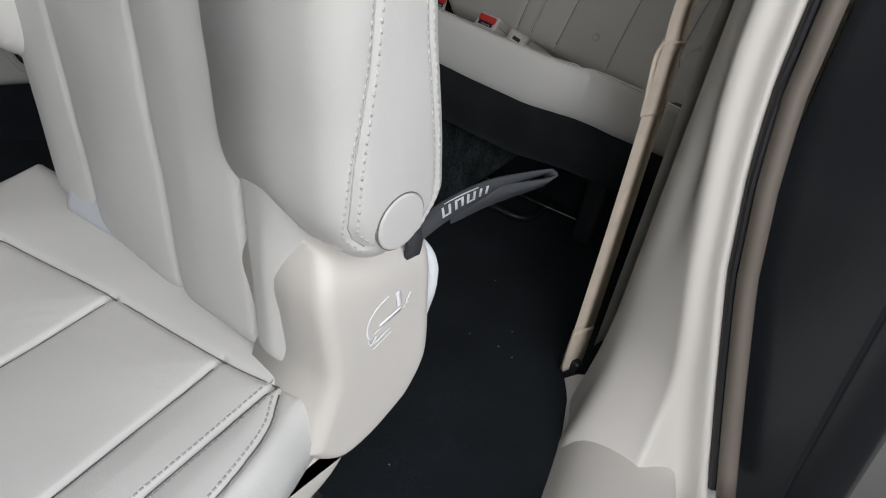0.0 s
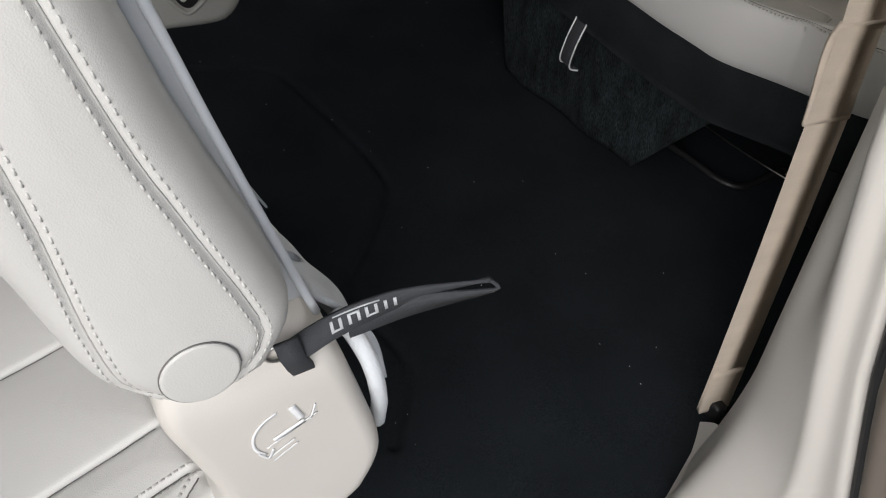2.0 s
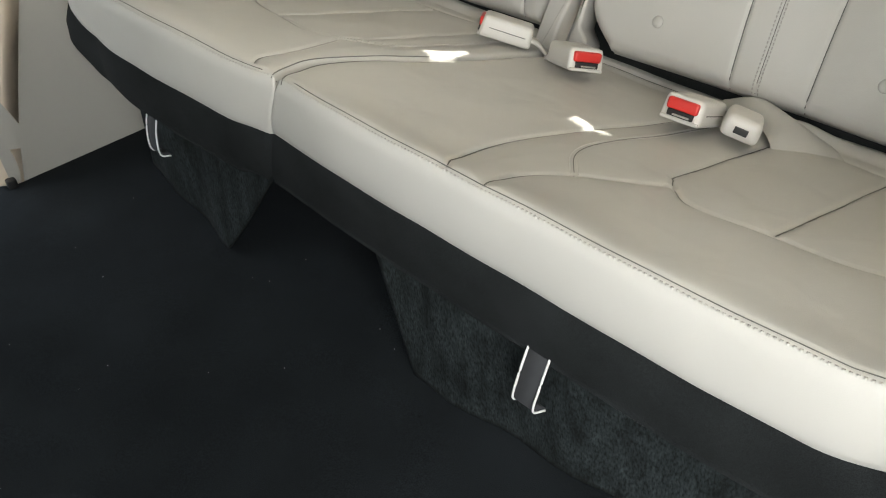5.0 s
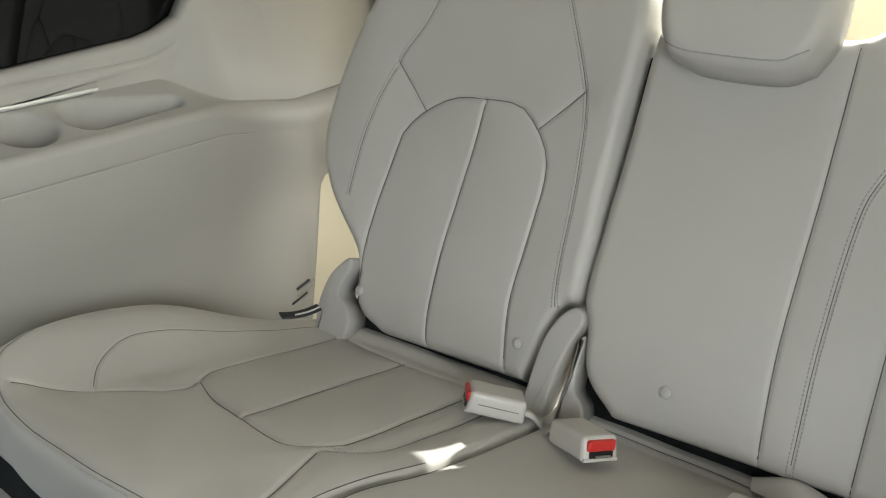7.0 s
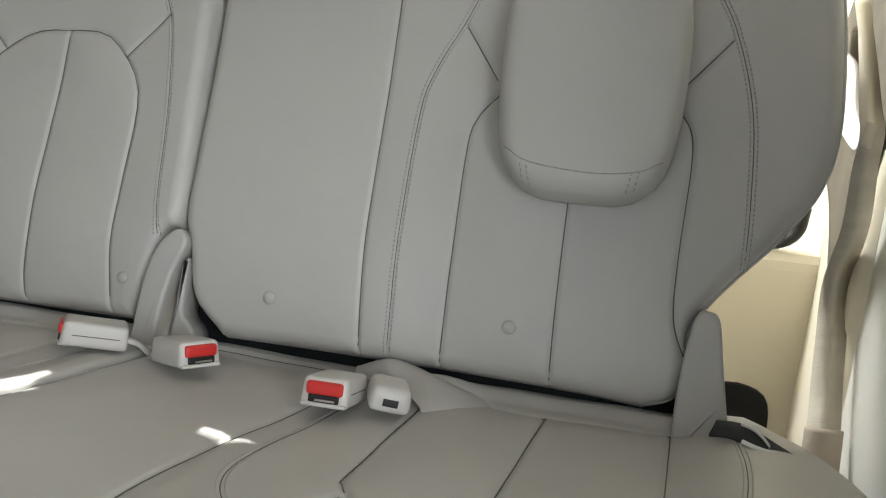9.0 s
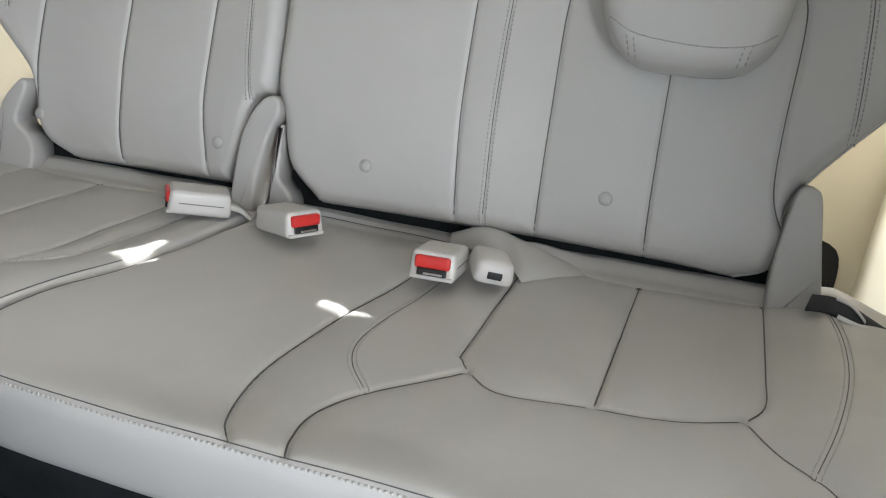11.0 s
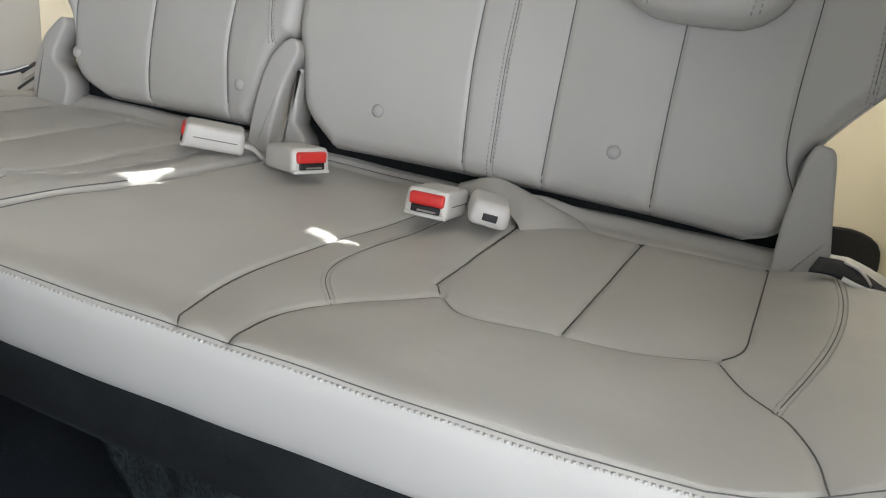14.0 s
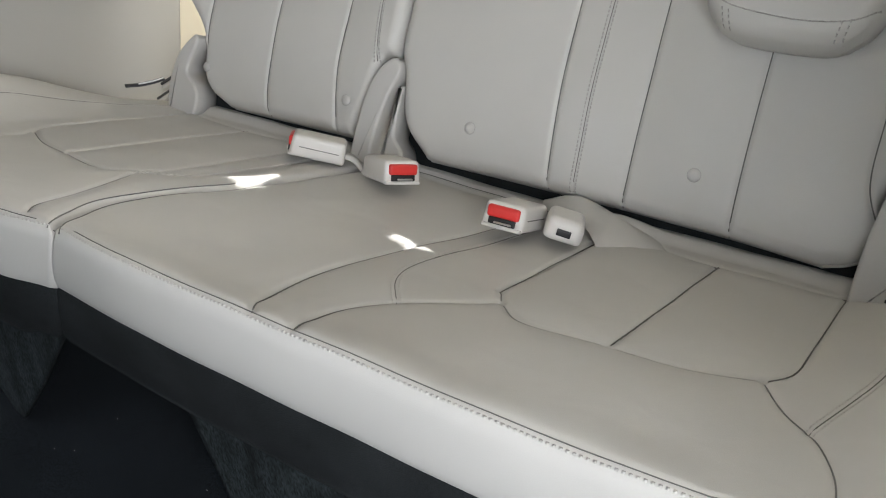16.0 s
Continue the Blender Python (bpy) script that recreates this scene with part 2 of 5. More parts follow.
        for g in range(0, len(V), 4):
            for k in range(len(V[g])):
                V4 += [V[g + j][k] for j in range(4)]
        V4 = np.array(V4)
        h = self.height(V4)
        top, bot = self.lift(V4, h + 0.0006), self.lift(V4, h - 0.0015)
        n = len(V4) // 4
        allv = np.vstack([top, bot])
        m = 4 * n
        for k in range(n):
            o = 4 * k
            F.append((o, o + 1, o + 2, o + 3))
            for j in range(4):
                a, b = o + j, o + (j + 1) % 4
                F.append((a, m + a, m + b, b))
        return allv, F


def tube(pts, radius, sides=8, n=None, squash=None):
    p = np.array(spline(pts, n) if n else pts, float)
    t = np.gradient(p, axis=0)
    t /= np.linalg.norm(t, axis=1)[:, None] + 1e-9
    up = np.array([0.13, 0.21, 1.0])
    V, F = [], []
    for k in range(len(p)):
        a = np.cross(t[k], up)
        if np.linalg.norm(a) < 1e-3:
            a = np.cross(t[k], (1, 0.3, 0))
        a /= np.linalg.norm(a)
        b = np.cross(t[k], a)
        for s in range(sides):
            w = 2 * math.pi * s / sides
            V.append(p[k] + radius * (math.cos(w) * a + math.sin(w) * b))
    for k in range(len(p) - 1):
        for s in range(sides):
            F.append((k * sides + s, k * sides + (s + 1) % sides, (k + 1) * sides + (s + 1) % sides, (k + 1) * sides + s))
    F.append(tuple(range(sides))[::-1])
    F.append(tuple((len(p) - 1) * sides + s for s in range(sides)))
    return V, F


def ribbon(pts, across, width, thick, n=40):
    """A flat band along pts; across: the direction of its width (one, or one for each point)."""
    p = spline(pts, n)
    ac = np.array(across, float)
    ac = np.repeat(ac[None], n, 0) if ac.ndim == 1 else spline(ac, n)
    ac /= np.linalg.norm(ac, axis=1)[:, None]
    t = np.gradient(p, axis=0)
    nn = np.cross(t, ac)
    nn /= np.linalg.norm(nn, axis=1)[:, None] + 1e-9
    V, F = [], []
    for k in range(n):
        for a, b in ((-1, -1), (-0.9, 1), (0.9, 1), (1, -1)):
            V.append(p[k] + ac[k] * a * width / 2 + nn[k] * b * thick / 2)
    for k in range(n - 1):
        for s in range(4):
            F.append((4 * k + s, 4 * k + (s + 1) % 4, 4 * k + 4 + (s + 1) % 4, 4 * k + 4 + s))
    F += [(3, 2, 1, 0), tuple(4 * n - 4 + s for s in range(4))]
    return V, F


def rounded(sx, sy, sz, r=0.004, m=None, taper=1.0, seg=3):
    """A box with rounded edges, centred, then moved by m."""
    bm = bmesh.new()
    bmesh.ops.create_cube(bm, size=1)
    bmesh.ops.scale(bm, vec=(sx, sy, sz), verts=bm.verts)
    for v in bm.verts:
        if v.co.z > 0:
            v.co.x *= taper
            v.co.y *= taper
    bmesh.ops.bevel(bm, geom=list(bm.edges), offset=r, segments=seg, affect="EDGES", profile=0.6)
    if m is not None:
        bmesh.ops.transform(bm, matrix=m, verts=bm.verts)
    bm.verts.index_update()
    V, F = [tuple(v.co) for v in bm.verts], [tuple(v.index for v in f.verts) for f in bm.faces]
    bm.free()
    return V, F


def slab(outline, m, thick, r=0.0, n=90, dome=0.0):
    """A plate of the closed smooth outline (2D), its back on the plane of m, with a rounded front rim."""
    o = spline(list(outline) + [outline[0]], n + 1)[:-1]
    V, F = [], []
    tang = np.roll(o, -1, 0) - np.roll(o, 1, 0)
    tang /= np.linalg.norm(tang, axis=1)[:, None] + 1e-9
    nrm = np.stack([tang[:, 1], -tang[:, 0]], 1)
    area2 = np.sum(o[:, 0] * np.roll(o[:, 1], -1) - np.roll(o[:, 0], -1) * o[:, 1])
    nrm *= 1 if area2 > 0 else -1
    M = np.array(m)
    rings = [(0.0, 0.0), (0.0, thick - r)] + [(r * (1 - math.cos(k * math.pi / 12)), thick - r + r * math.sin(k * math.pi / 12)) for k in range(1, 7)]
    rings += [(r + 0.001, thick + 0.0001)]
    for inset, h in rings:
        q = o - nrm * inset
        V.append(q[:, :1] * M[:3, 0] + q[:, 1:] * M[:3, 1] + h * M[:3, 2] + M[:3, 3])
    L = len(V)
    V = np.vstack(V)
    for k in range(L - 1):
        for s in range(n):
            F.append((k * n + s, k * n + (s + 1) % n, (k + 1) * n + (s + 1) % n, (k + 1) * n + s))
    F.append(tuple((L - 1) * n + s for s in range(n)))
    F.append(tuple(range(n))[::-1])
    if area2 < 0:
        F = [f[::-1] for f in F]
    return V, F


def frame3(origin, u, v):
    u, v = Vector(u).normalized(), Vector(v).normalized()
    n = u.cross(v)
    return Matrix(((u.x, v.x, n.x, origin[0]), (u.y, v.y, n.y, origin[1]), (u.z, v.z, n.z, origin[2]), (0, 0, 0, 1)))


SEAT = frame3((0, 0.636, 0.293), (1, 0, 0), (0, 0.952, -0.307))
BACK = frame3((0, 1.0, 0.25), (1, 0, 0), (0, 0.432, 0.902))


def sy(pts):
    """Seat points given as (x, y) on the cushion's plane."""
    return [(x, (y - 0.636) / 0.952) for x, y in pts]


# ---- the cabin ----
def plate(name, verts, faces, mat, label, category="wall", parent=None):
    ob = part(name, verts, faces, mat, parent, smooth=False)
    return tagged(ob, label, category, kind="structure")


# floor carpet with the pressed outline of a storage lid
GROOVE = spline([(-0.45, -0.20), (-0.195, -0.096), (-0.12, 0.040), (-0.093, 0.070), (-0.022, 0.088), (0.117, 0.112), (0.21, 0.124), (0.266, 0.124), (0.292, 0.114), (0.339, 0.080), (0.399, 0.027), (0.434, -0.005), (0.468, -0.017), (0.51, -0.015), (0.60, 0.0), (0.70, -0.06)], 80)
fx, fy = np.linspace(-0.80, 0.95, 440), np.r_[np.linspace(-2.6, -0.3, 40), np.linspace(-0.29, 0.75, 270)]
P = np.array([(x, y) for y in fy for x in fx])
gz = -0.007 * np.exp(-((dist(P, GROOVE) / 0.0055) ** 2)) + 0.001 * np.exp(-(((dist(P, GROOVE) - 0.016) / 0.009) ** 2)) + 0.0022 * np.sin(P[:, 0] * 9 + 1.3) * np.sin(P[:, 1] * 7)
i = np.arange(len(P)).reshape(len(fy), len(fx))
F = list(zip(i[:-1, :-1].ravel(), i[:-1, 1:].ravel(), i[1:, 1:].ravel(), i[1:, :-1].ravel()))
tagged(part("floor", np.c_[P, gz], F, CARPET), "black carpet floor with a pressed lid outline", "floor", kind="structure")
plate("floor_cargo", *rounded(1.9, 0.86, 0.3, 0.01, pose(0, 1.19, -0.60)), CARPET, "sunken black cargo floor behind the bench", "floor")
plate("floor_load_sill", *rounded(1.62, 0.56, 0.90, 0.03, pose(0, 1.90, -0.30)), CARGO, "cream load sill behind the storage well", "floor")
plate("ground", [(-60, -60, -0.5), (60, -60, -0.5), (60, 60, -0.5), (-60, 60, -0.5)], [(0, 1, 2, 3)], ASPHALT, "grey asphalt ground outside the car", "ground")
plate("ceiling", *rounded(2.0, 4.552, 0.05, 0.02, pose(0, -0.374, 1.34)), HEAD, "light cloth headliner", "ceiling")
plate("floor_riser", *rounded(1.62, 0.03, 0.30, 0.005, pose(0, 0.765, -0.01)), CARPET, "dark carpeted riser under the bench", "floor")


def smooth(q):
    q = np.clip(q, 0, 1)
    return q * q * (3 - 2 * q)


def well(x, y, c0, c1, r0, r1, depth):
    """Depth at points x of a well with steep sides round the line c0-c1, its radius going from r0 to r1."""
    c0, d = np.array(c0), np.array(c1) - np.array(c0)
    px, py = x - c0[0], y - c0[1]
    t = np.clip((px * d[0] + py * d[1]) / (d @ d), 0, 1)
    q = np.hypot(px - t * d[0], py - t * d[1]) - (r0 + (r1 - r0) * t)
    return -depth / (1 + np.exp(np.clip(q / 0.0011, -50, 50)))


def wall_column(y):
    """Inner face of the left side trim at y: (x, z) from the floor over the lip and the ledge to the window sill."""
    k = smooth((y - 0.94) / 0.13)
    zl = 0.574 - 0.066 * (y - 0.49) - 0.18 * max(0.0, y - 0.985)
    arch = 0.010 * math.exp(-(((y - 0.75) / 0.3) ** 2))
    deep = 0.105 * (1 - k) + 0.012 * k
    low = spline([(-0.788, -0.02), (-0.790, 0.05), (-0.798 - arch, 0.20), (-0.808 - arch, 0.33), (-0.802, min(0.43, zl - 0.105)), (-0.797, zl - 0.068)], 30)
    e = 0.0015 * (1 - k)
    g, r = 0.002 * (1 - k), 0.014 + 0.022 * k
    lip = [(-0.797 + e * 0.4, zl - 0.056), (-0.797 + e * 0.8, zl - 0.050), (-0.797 + e, zl - 0.0487), (-0.797 + e - g, zl - 0.0475), (-0.797 + e, zl - 0.0463), (-0.7968 + e, zl - 0.0445), (-0.7965 + e, zl - max(r + 0.003, 0.030))]
    lip += [(-0.7955 - r + r * math.cos(a), zl - r + r * math.sin(a)) for a in np.linspace(0.1, math.pi / 2, 9)]
    x0 = -0.7955 - r
    t = np.linspace(0.02, 1, 110)
    fx, fz = x0 - deep * t, zl + 0.38 * deep * t * (1 - k)
    if y < 0.96:
        cups = sum(well(fx, y, (-0.858, c), (-0.858, c + 0.001), 0.042, 0.042, 0.085) for c in (0.440, 0.562, 0.682))
        fz = fz + np.maximum(-0.085, cups + well(fx, y, (-0.861, 0.785), (-0.845, 0.925), 0.040, 0.016, 0.075))
    xe, zi = x0 - deep, zl + 0.38 * deep * (1 - k)
    zt = float(np.interp(y, (0.94, 0.975, 1.02, 1.05, 1.075, 1.09, 1.10, 1.106), (0.64, 0.645, 0.66, 0.695, 0.745, 0.825, 0.955, 1.315)))
    top = -0.9205 + 0.042 * smooth((y - 1.05) / 0.28)
    uz = zi + (zt - zi) * np.linspace(0.0, 1, 40)[1:] ** 1.5
    ux = top + (xe - top) * np.exp(-(uz - zi) / (0.010 + 0.075 * k))
    rim = [(ux[-1] - 0.010 * (1 - math.cos(a)), zt + 0.010 * math.sin(a)) for a in (0.5, 1.0, 1.57)] + [(-0.940, zt + 0.011)]
    return list(map(tuple, low)) + lip + list(zip(fx, fz)) + list(zip(ux, uz)) + rim


ys = np.r_[np.linspace(0.28, 0.40, 4), np.linspace(0.402, 0.95, 330), np.linspace(0.953, 1.08, 50), np.linspace(1.082, 1.12, 24), np.linspace(1.125, 1.215, 14)]
rows = [wall_column(y) for y in ys]
n = len(rows[0])
lean = lambda y, z: (0.34 * max(0.0, 0.33 - z) + 0.018 * smooth((0.37 - z) / 0.03)) * smooth((y - 0.85) / 0.35)  # noqa: E731  rear edge slants
V = [(x, y - lean(y, z) + 14.0 * max(0.0, y - 1.19) * smooth((z - 0.335) / 0.06), z) for y, r in zip(ys, rows) for x, z in r]
F = [(a * n + b, a * n + b + 1, a * n + n + 1 + b, a * n + n + b) for a in range(len(ys) - 1) for b in range(n - 1)]
wall_left = tagged(part("wall_left", V, F, PLASTIC), "beige moulded side trim, paler for the light on it with cup holders in its ledge", "wall", kind="structure")
sol = wall_left.modifiers.new("thickness", "SOLIDIFY")
sol.thickness, sol.offset = 0.004, -1
for y, z, w in ((1.106, 0.151, 0.046), (1.092, 0.127, 0.056), (1.086, 0.102, 0.058), (1.088, 0.082, 0.044)):
    part("vent_slot", *rounded(0.012, w * 0.8, 0.006, 0.0028, pose(-0.7952, y - 0.004, z, 9)), BLACK, wall_left, "dark vent slot")
    part("louvre", *tube([(-0.7955, y - w * 0.55, z - 0.015), (-0.7905, y - w * 0.2, z - 0.0115), (-0.788, y + w * 0.15, z - 0.0075), (-0.789, y + w * 0.5, z - 0.003)], 0.0042, 8, 16), PLASTIC, wall_left, "curved vent louvre")
# sunlit band on the window sill, put in as a white ribbon
part("sill_sun_strip", *ribbon([(-0.905, 0.40, 0.622), (-0.905, 0.55, 0.613), (-0.904, 0.70, 0.604), (-0.902, 0.83, 0.596)], (1, 0, 0.4), 0.030, 0.004, 24), WHITE_TRIM, wall_left, "pale strip below the quarter window")

# rear pillar trim round the quarter window, with a small scratch
PIL = [(0.30, 0.642), (0.50, 0.641), (0.70, 0.637), (0.85, 0.628), (0.93, 0.624), (0.975, 0.631), (1.02, 0.655), (1.05, 0.69), (1.075, 0.74), (1.09, 0.82), (1.10, 0.95), (1.105, 1.1), (1.105, 1.32), (1.55, 1.32), (1.55, 0.95), (1.54, 0.57), (0.30, 0.585)]
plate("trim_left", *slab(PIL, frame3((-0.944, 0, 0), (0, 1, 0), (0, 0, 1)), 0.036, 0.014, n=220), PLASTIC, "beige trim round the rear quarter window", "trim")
plate("window_1", *rounded(0.006, 1.7, 0.74, 0.002, pose(-0.945, 0.35, 0.97)), GLASS, "dark tinted quarter window", "window")
plate("wall_left_upper", *rounded(0.03, 2.4, 0.75, 0.01, pose(-0.96, -1.65, 0.97)), PLASTIC, "beige front door trim", "wall")

# cargo side panels behind the bench
for side, name in ((-1, "wall_cargo_left"), (1, "wall_cargo_right")):
    yy = np.r_[np.linspace(1.13 if side > 0 else 1.14, 1.20, 6), np.linspace(1.25, 2.15, 14)]
    r = spline([(0.700, -0.45), (0.702, 0.10), (0.705, 0.28), (0.712, 0.45), (0.730, 0.60), (0.76, 0.9), (0.77, 1.33)], 40)
    V = [(side * (x + 0.03 * smooth((y - 1.2) / 0.5) + (0.12 if side < 0 else 0.012 + 0.9 * max(0.0, 1.19 - y))), y + (0.3 * smooth((z - 0.36) / 0.2) * (2.15 - y) / 0.925 if side < 0 else 0), z) for y in yy for x, z in r]
    F = [(a * 40 + b, a * 40 + b + 1, a * 40 + 41 + b, a * 40 + 40 + b) for a in range(len(yy) - 1) for b in range(39)]
    cargo = tagged(part(name, V, F, CARGO), "cream plastic cargo side panel in sunlight", "wall", kind="structure")
# brown sheet on the right panel; the shade of an opening put into colour
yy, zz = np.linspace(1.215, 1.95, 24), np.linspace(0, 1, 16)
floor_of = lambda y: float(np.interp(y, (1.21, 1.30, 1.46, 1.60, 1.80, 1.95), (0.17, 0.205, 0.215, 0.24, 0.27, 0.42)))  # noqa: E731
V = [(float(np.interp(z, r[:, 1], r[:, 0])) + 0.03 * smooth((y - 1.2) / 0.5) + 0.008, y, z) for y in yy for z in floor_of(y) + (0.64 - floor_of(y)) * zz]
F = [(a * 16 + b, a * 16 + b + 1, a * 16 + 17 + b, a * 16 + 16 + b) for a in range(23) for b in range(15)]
recess = part("opening_shade", V, F, OPENING_SHADE, cargo, "brown sheet standing in for the shaded opening behind the belt")
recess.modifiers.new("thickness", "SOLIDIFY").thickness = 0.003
POCKET = [(0.605, -0.128), (0.645, -0.125), (0.685, -0.140), (0.702, -0.175), (0.705, -0.26), (0.695, -0.40), (0.605, -0.40)]
part("pocket", *slab([(x, z) for x, z in POCKET], frame3((0, 1.622, 0), (1, 0, 0), (0, 0, 1)), 0.008, 0.002, n=40), BLACK, cargo, "black pocket")
part("gasket", *tube([(0.705, 1.64, 0.235), (0.700, 1.64, 0.19), (0.675, 1.64, 0.166), (0.630, 1.64, 0.160)], 0.011, 8, 20), RUBBER, cargo, "black rubber edge")
GUIDE = [(1.876, 0.540), (1.751, 0.557), (1.690, 0.515), (1.459, 0.522), (1.371, 0.478), (1.292, 0.473), (1.286, 0.454), (1.343, 0.431), (1.610, 0.417), (1.693, 0.404)]
part("belt_guide", *slab([(-y, z) for y, z in GUIDE], frame3((0.716, 0, 0), (0, -1, 0), (0, 0, 1)), 0.008, 0.002, n=70), WHITE_TRIM, cargo, "white moulded belt guide panel")
# white stands in for sunlight on the tailgate, the recess's beige for shade
tailgate = plate("tailgate", *rounded(1.7, 0.05, 1.0, 0.02, pose(0, 2.20, 0.18)), WHITE_TRIM, "white inner tailgate panel below the rear window", "tailgate")
REC = [(-0.62, 0.10), (-0.62, 0.63), (-0.35, 0.655), (-0.05, 0.664), (0.08, 0.660), (0.15, 0.640), (0.20, 0.600), (0.22, 0.52), (0.22, 0.10)]
part("recess_panel", *slab(REC, frame3((0, 2.176, 0), (1, 0, 0), (0, 0, 1)), 0.006, 0.003, n=90), SHADE_PANEL, tailgate, "beige recessed panel")
part("window_seal", *tube([(0.165, 2.16, 0.72), (0.195, 2.16, 0.672), (0.25, 2.16, 0.656), (0.38, 2.16, 0.648), (0.50, 2.16, 0.656), (0.545, 2.16, 0.674), (0.58, 2.16, 0.72)], 0.009, 8, 40), RUBBER, tailgate, "black rubber window seal")
rear_glass = plate("window_rear", *rounded(1.5, 0.005, 0.66, 0.002, pose(0, 2.02, 1.01, 22)), GLASS, "sloping rear window", "window")
rear_glass.visible_shadow = False
# frame sides made extra wide to keep sun off the bench ends
for sx in (-1, 1):
    plate("tailgate_frame", *rounded(0.28 if sx > 0 else 0.40, 0.05, 0.70, 0.02, pose(0.745 if sx > 0 else -0.665, 2.03, 1.01, 22)), CARGO, "cream tailgate window frame", "trim")

# front closing walls
plate("wall_front", *rounded(2.0, 0.05, 1.0, 0.02, pose(0, -2.62, 0.45)), BLACK, "dark dashboard end of the cabin", "wall")
plate("wall_right_front", *rounded(0.03, 0.9, 1.4, 0.01, pose(0.97, -2.15, 0.6)), PLASTIC, "beige front door trim", "wall")


# ---- rear bench ----
def band(pad, steps):
    """A closed strip below the rim of a pad, with a floor."""
    R = pad.rim
    tang = np.roll(R, -1, 0) - np.roll(R, 1, 0)
    tang /= np.linalg.norm(tang, axis=1)[:, None] + 1e-9
    out = np.stack([tang[:, 1], -tang[:, 0]], 1)
    h = pad.height(R, True)
    V, F, n = [], [], len(R)
    for o, d in steps:
        V.append(pad.lift(R + out * o * pad.flare + np.stack([pad.slant, 0 * pad.slant + pad.fall[0]], 1) * d, h - pad.fall[1] * d))
    for k in range(len(steps) - 1):
        for s in range(n):
            F.append((k * n + s, (k + 1) * n + s, (k + 1) * n + (s + 1) % n, k * n + (s + 1) % n))
    F.append(tuple((len(steps) - 1) * n + s for s in range(n)))
    return np.vstack(V), F


def cushion_bulge(cx, rise=0.018):
    """Swell of the wide seat: outer side, hollow middle, rolled rear edge and a fold by the buckles."""
    def f(P):
        side = np.clip((P[:, 0] - cx - 0.13) / 0.12, 0, 1)
        low = np.exp(-(((P[:, 0] - 0.10) / 0.22) ** 2))
        front = np.exp(-(((P[:, 1] + 0.197) / 0.045) ** 2))
        roll = 0.010 * smooth((P[:, 1] - 0.352) / 0.022) * smooth((0.60 - np.abs(P[:, 0])) / 0.06)
        fold = 0.016 * np.exp(-(((P[:, 0] - 0.235) / 0.05) ** 2) - (((P[:, 1] - 0.362) / 0.016) ** 2))
        return rise * side * side * (3 - 2 * side) - (0.004 + 0.007 * low) * (1 - front) + 0.004 * front + roll + fold
    return f


def slim_bulge(P):
    """Swell of the single seat: a full front edge and a high outer bolster that sinks to the rear."""
    front = np.exp(-(((P[:, 1] + 0.215) / 0.06) ** 2))
    roll = 0.010 * smooth((P[:, 1] - 0.352) / 0.022) * smooth((0.60 - np.abs(P[:, 0])) / 0.06)
    outer = smooth((-P[:, 0] - 0.57) / 0.15) * (0.25 + 0.75 * smooth((0.32 - P[:, 1]) / 0.26))
    return 0.048 * outer + 0.010 * front * smooth((-P[:, 0] - 0.20) / 0.16) + 0.008 * front - 0.004 + roll


R_SEAMS = [
    sy([(0.135, 0.452), (0.114, 0.480), (0.096, 0.523), (0.087, 0.578), (0.090, 0.642), (0.096, 0.717), (0.117, 0.841), (0.125, 0.97)]),
    sy([(0.181, 0.453), (0.170, 0.480), (0.161, 0.518), (0.167, 0.55), (0.190, 0.585), (0.255, 0.656)]),
    sy([(0.187, 0.58), (0.154, 0.621), (0.140, 0.667), (0.144, 0.731), (0.156, 0.821), (0.165, 0.975)]),
    sy([(0.255, 0.656), (0.293, 0.630), (0.374, 0.637), (0.442, 0.648), (0.500, 0.672)]),
    sy([(0.255, 0.656), (0.242, 0.678), (0.237, 0.708), (0.233, 0.965)]),
    sy([(0.374, 0.638), (0.377, 0.955)]),
    sy([(0.500, 0.672), (0.517, 0.709), (0.519, 0.779), (0.520, 0.965)]),
    sy([(0.585, 0.489), (0.578, 0.533), (0.562, 0.577), (0.550, 0.598), (0.524, 0.632), (0.500, 0.672)]),
    sy([(0.550, 0.598), (0.571, 0.669), (0.588, 0.758), (0.593, 0.853), (0.585, 0.965)]),
    sy([(-0.145, 0.985), (0.10, 0.985), (0.233, 0.972), (0.374, 0.951), (0.520, 0.962), (0.60, 0.975)]),
]
mir = lambda pts: [(-x - 0.034, v) for x, v in pts]  # noqa: E731
L_SEAMS = [mir(s) for s in R_SEAMS[3:7]] + [
    sy([(-0.612, 0.462), (-0.606, 0.484), (-0.577, 0.545), (-0.540, 0.600), (-0.520, 0.640), (-0.534, 0.672)]),
    sy([(-0.577, 0.545), (-0.622, 0.580), (-0.652, 0.635), (-0.655, 0.69), (-0.640, 0.77), (-0.605, 0.965)]),
    sy([(-0.282, 0.648), (-0.243, 0.546), (-0.221, 0.487), (-0.193, 0.458)]),
    sy([(-0.282, 0.648), (-0.235, 0.70), (-0.222, 0.80), (-0.215, 0.965)]),
    sy([(-0.62, 0.975), (-0.40, 0.951), (-0.16, 0.985)]),
]
JOIN = sy([(-0.140, 0.459), (-0.168, 0.490), (-0.193, 0.542), (-0.195, 0.614), (-0.170, 0.72), (-0.155, 0.866), (-0.150, 1.035)])
FRONT_R = sy([(-0.137, 0.460), (-0.019, 0.450), (0.139, 0.450), (0.33, 0.451), (0.443, 0.455), (0.530, 0.464), (0.598, 0.492)])
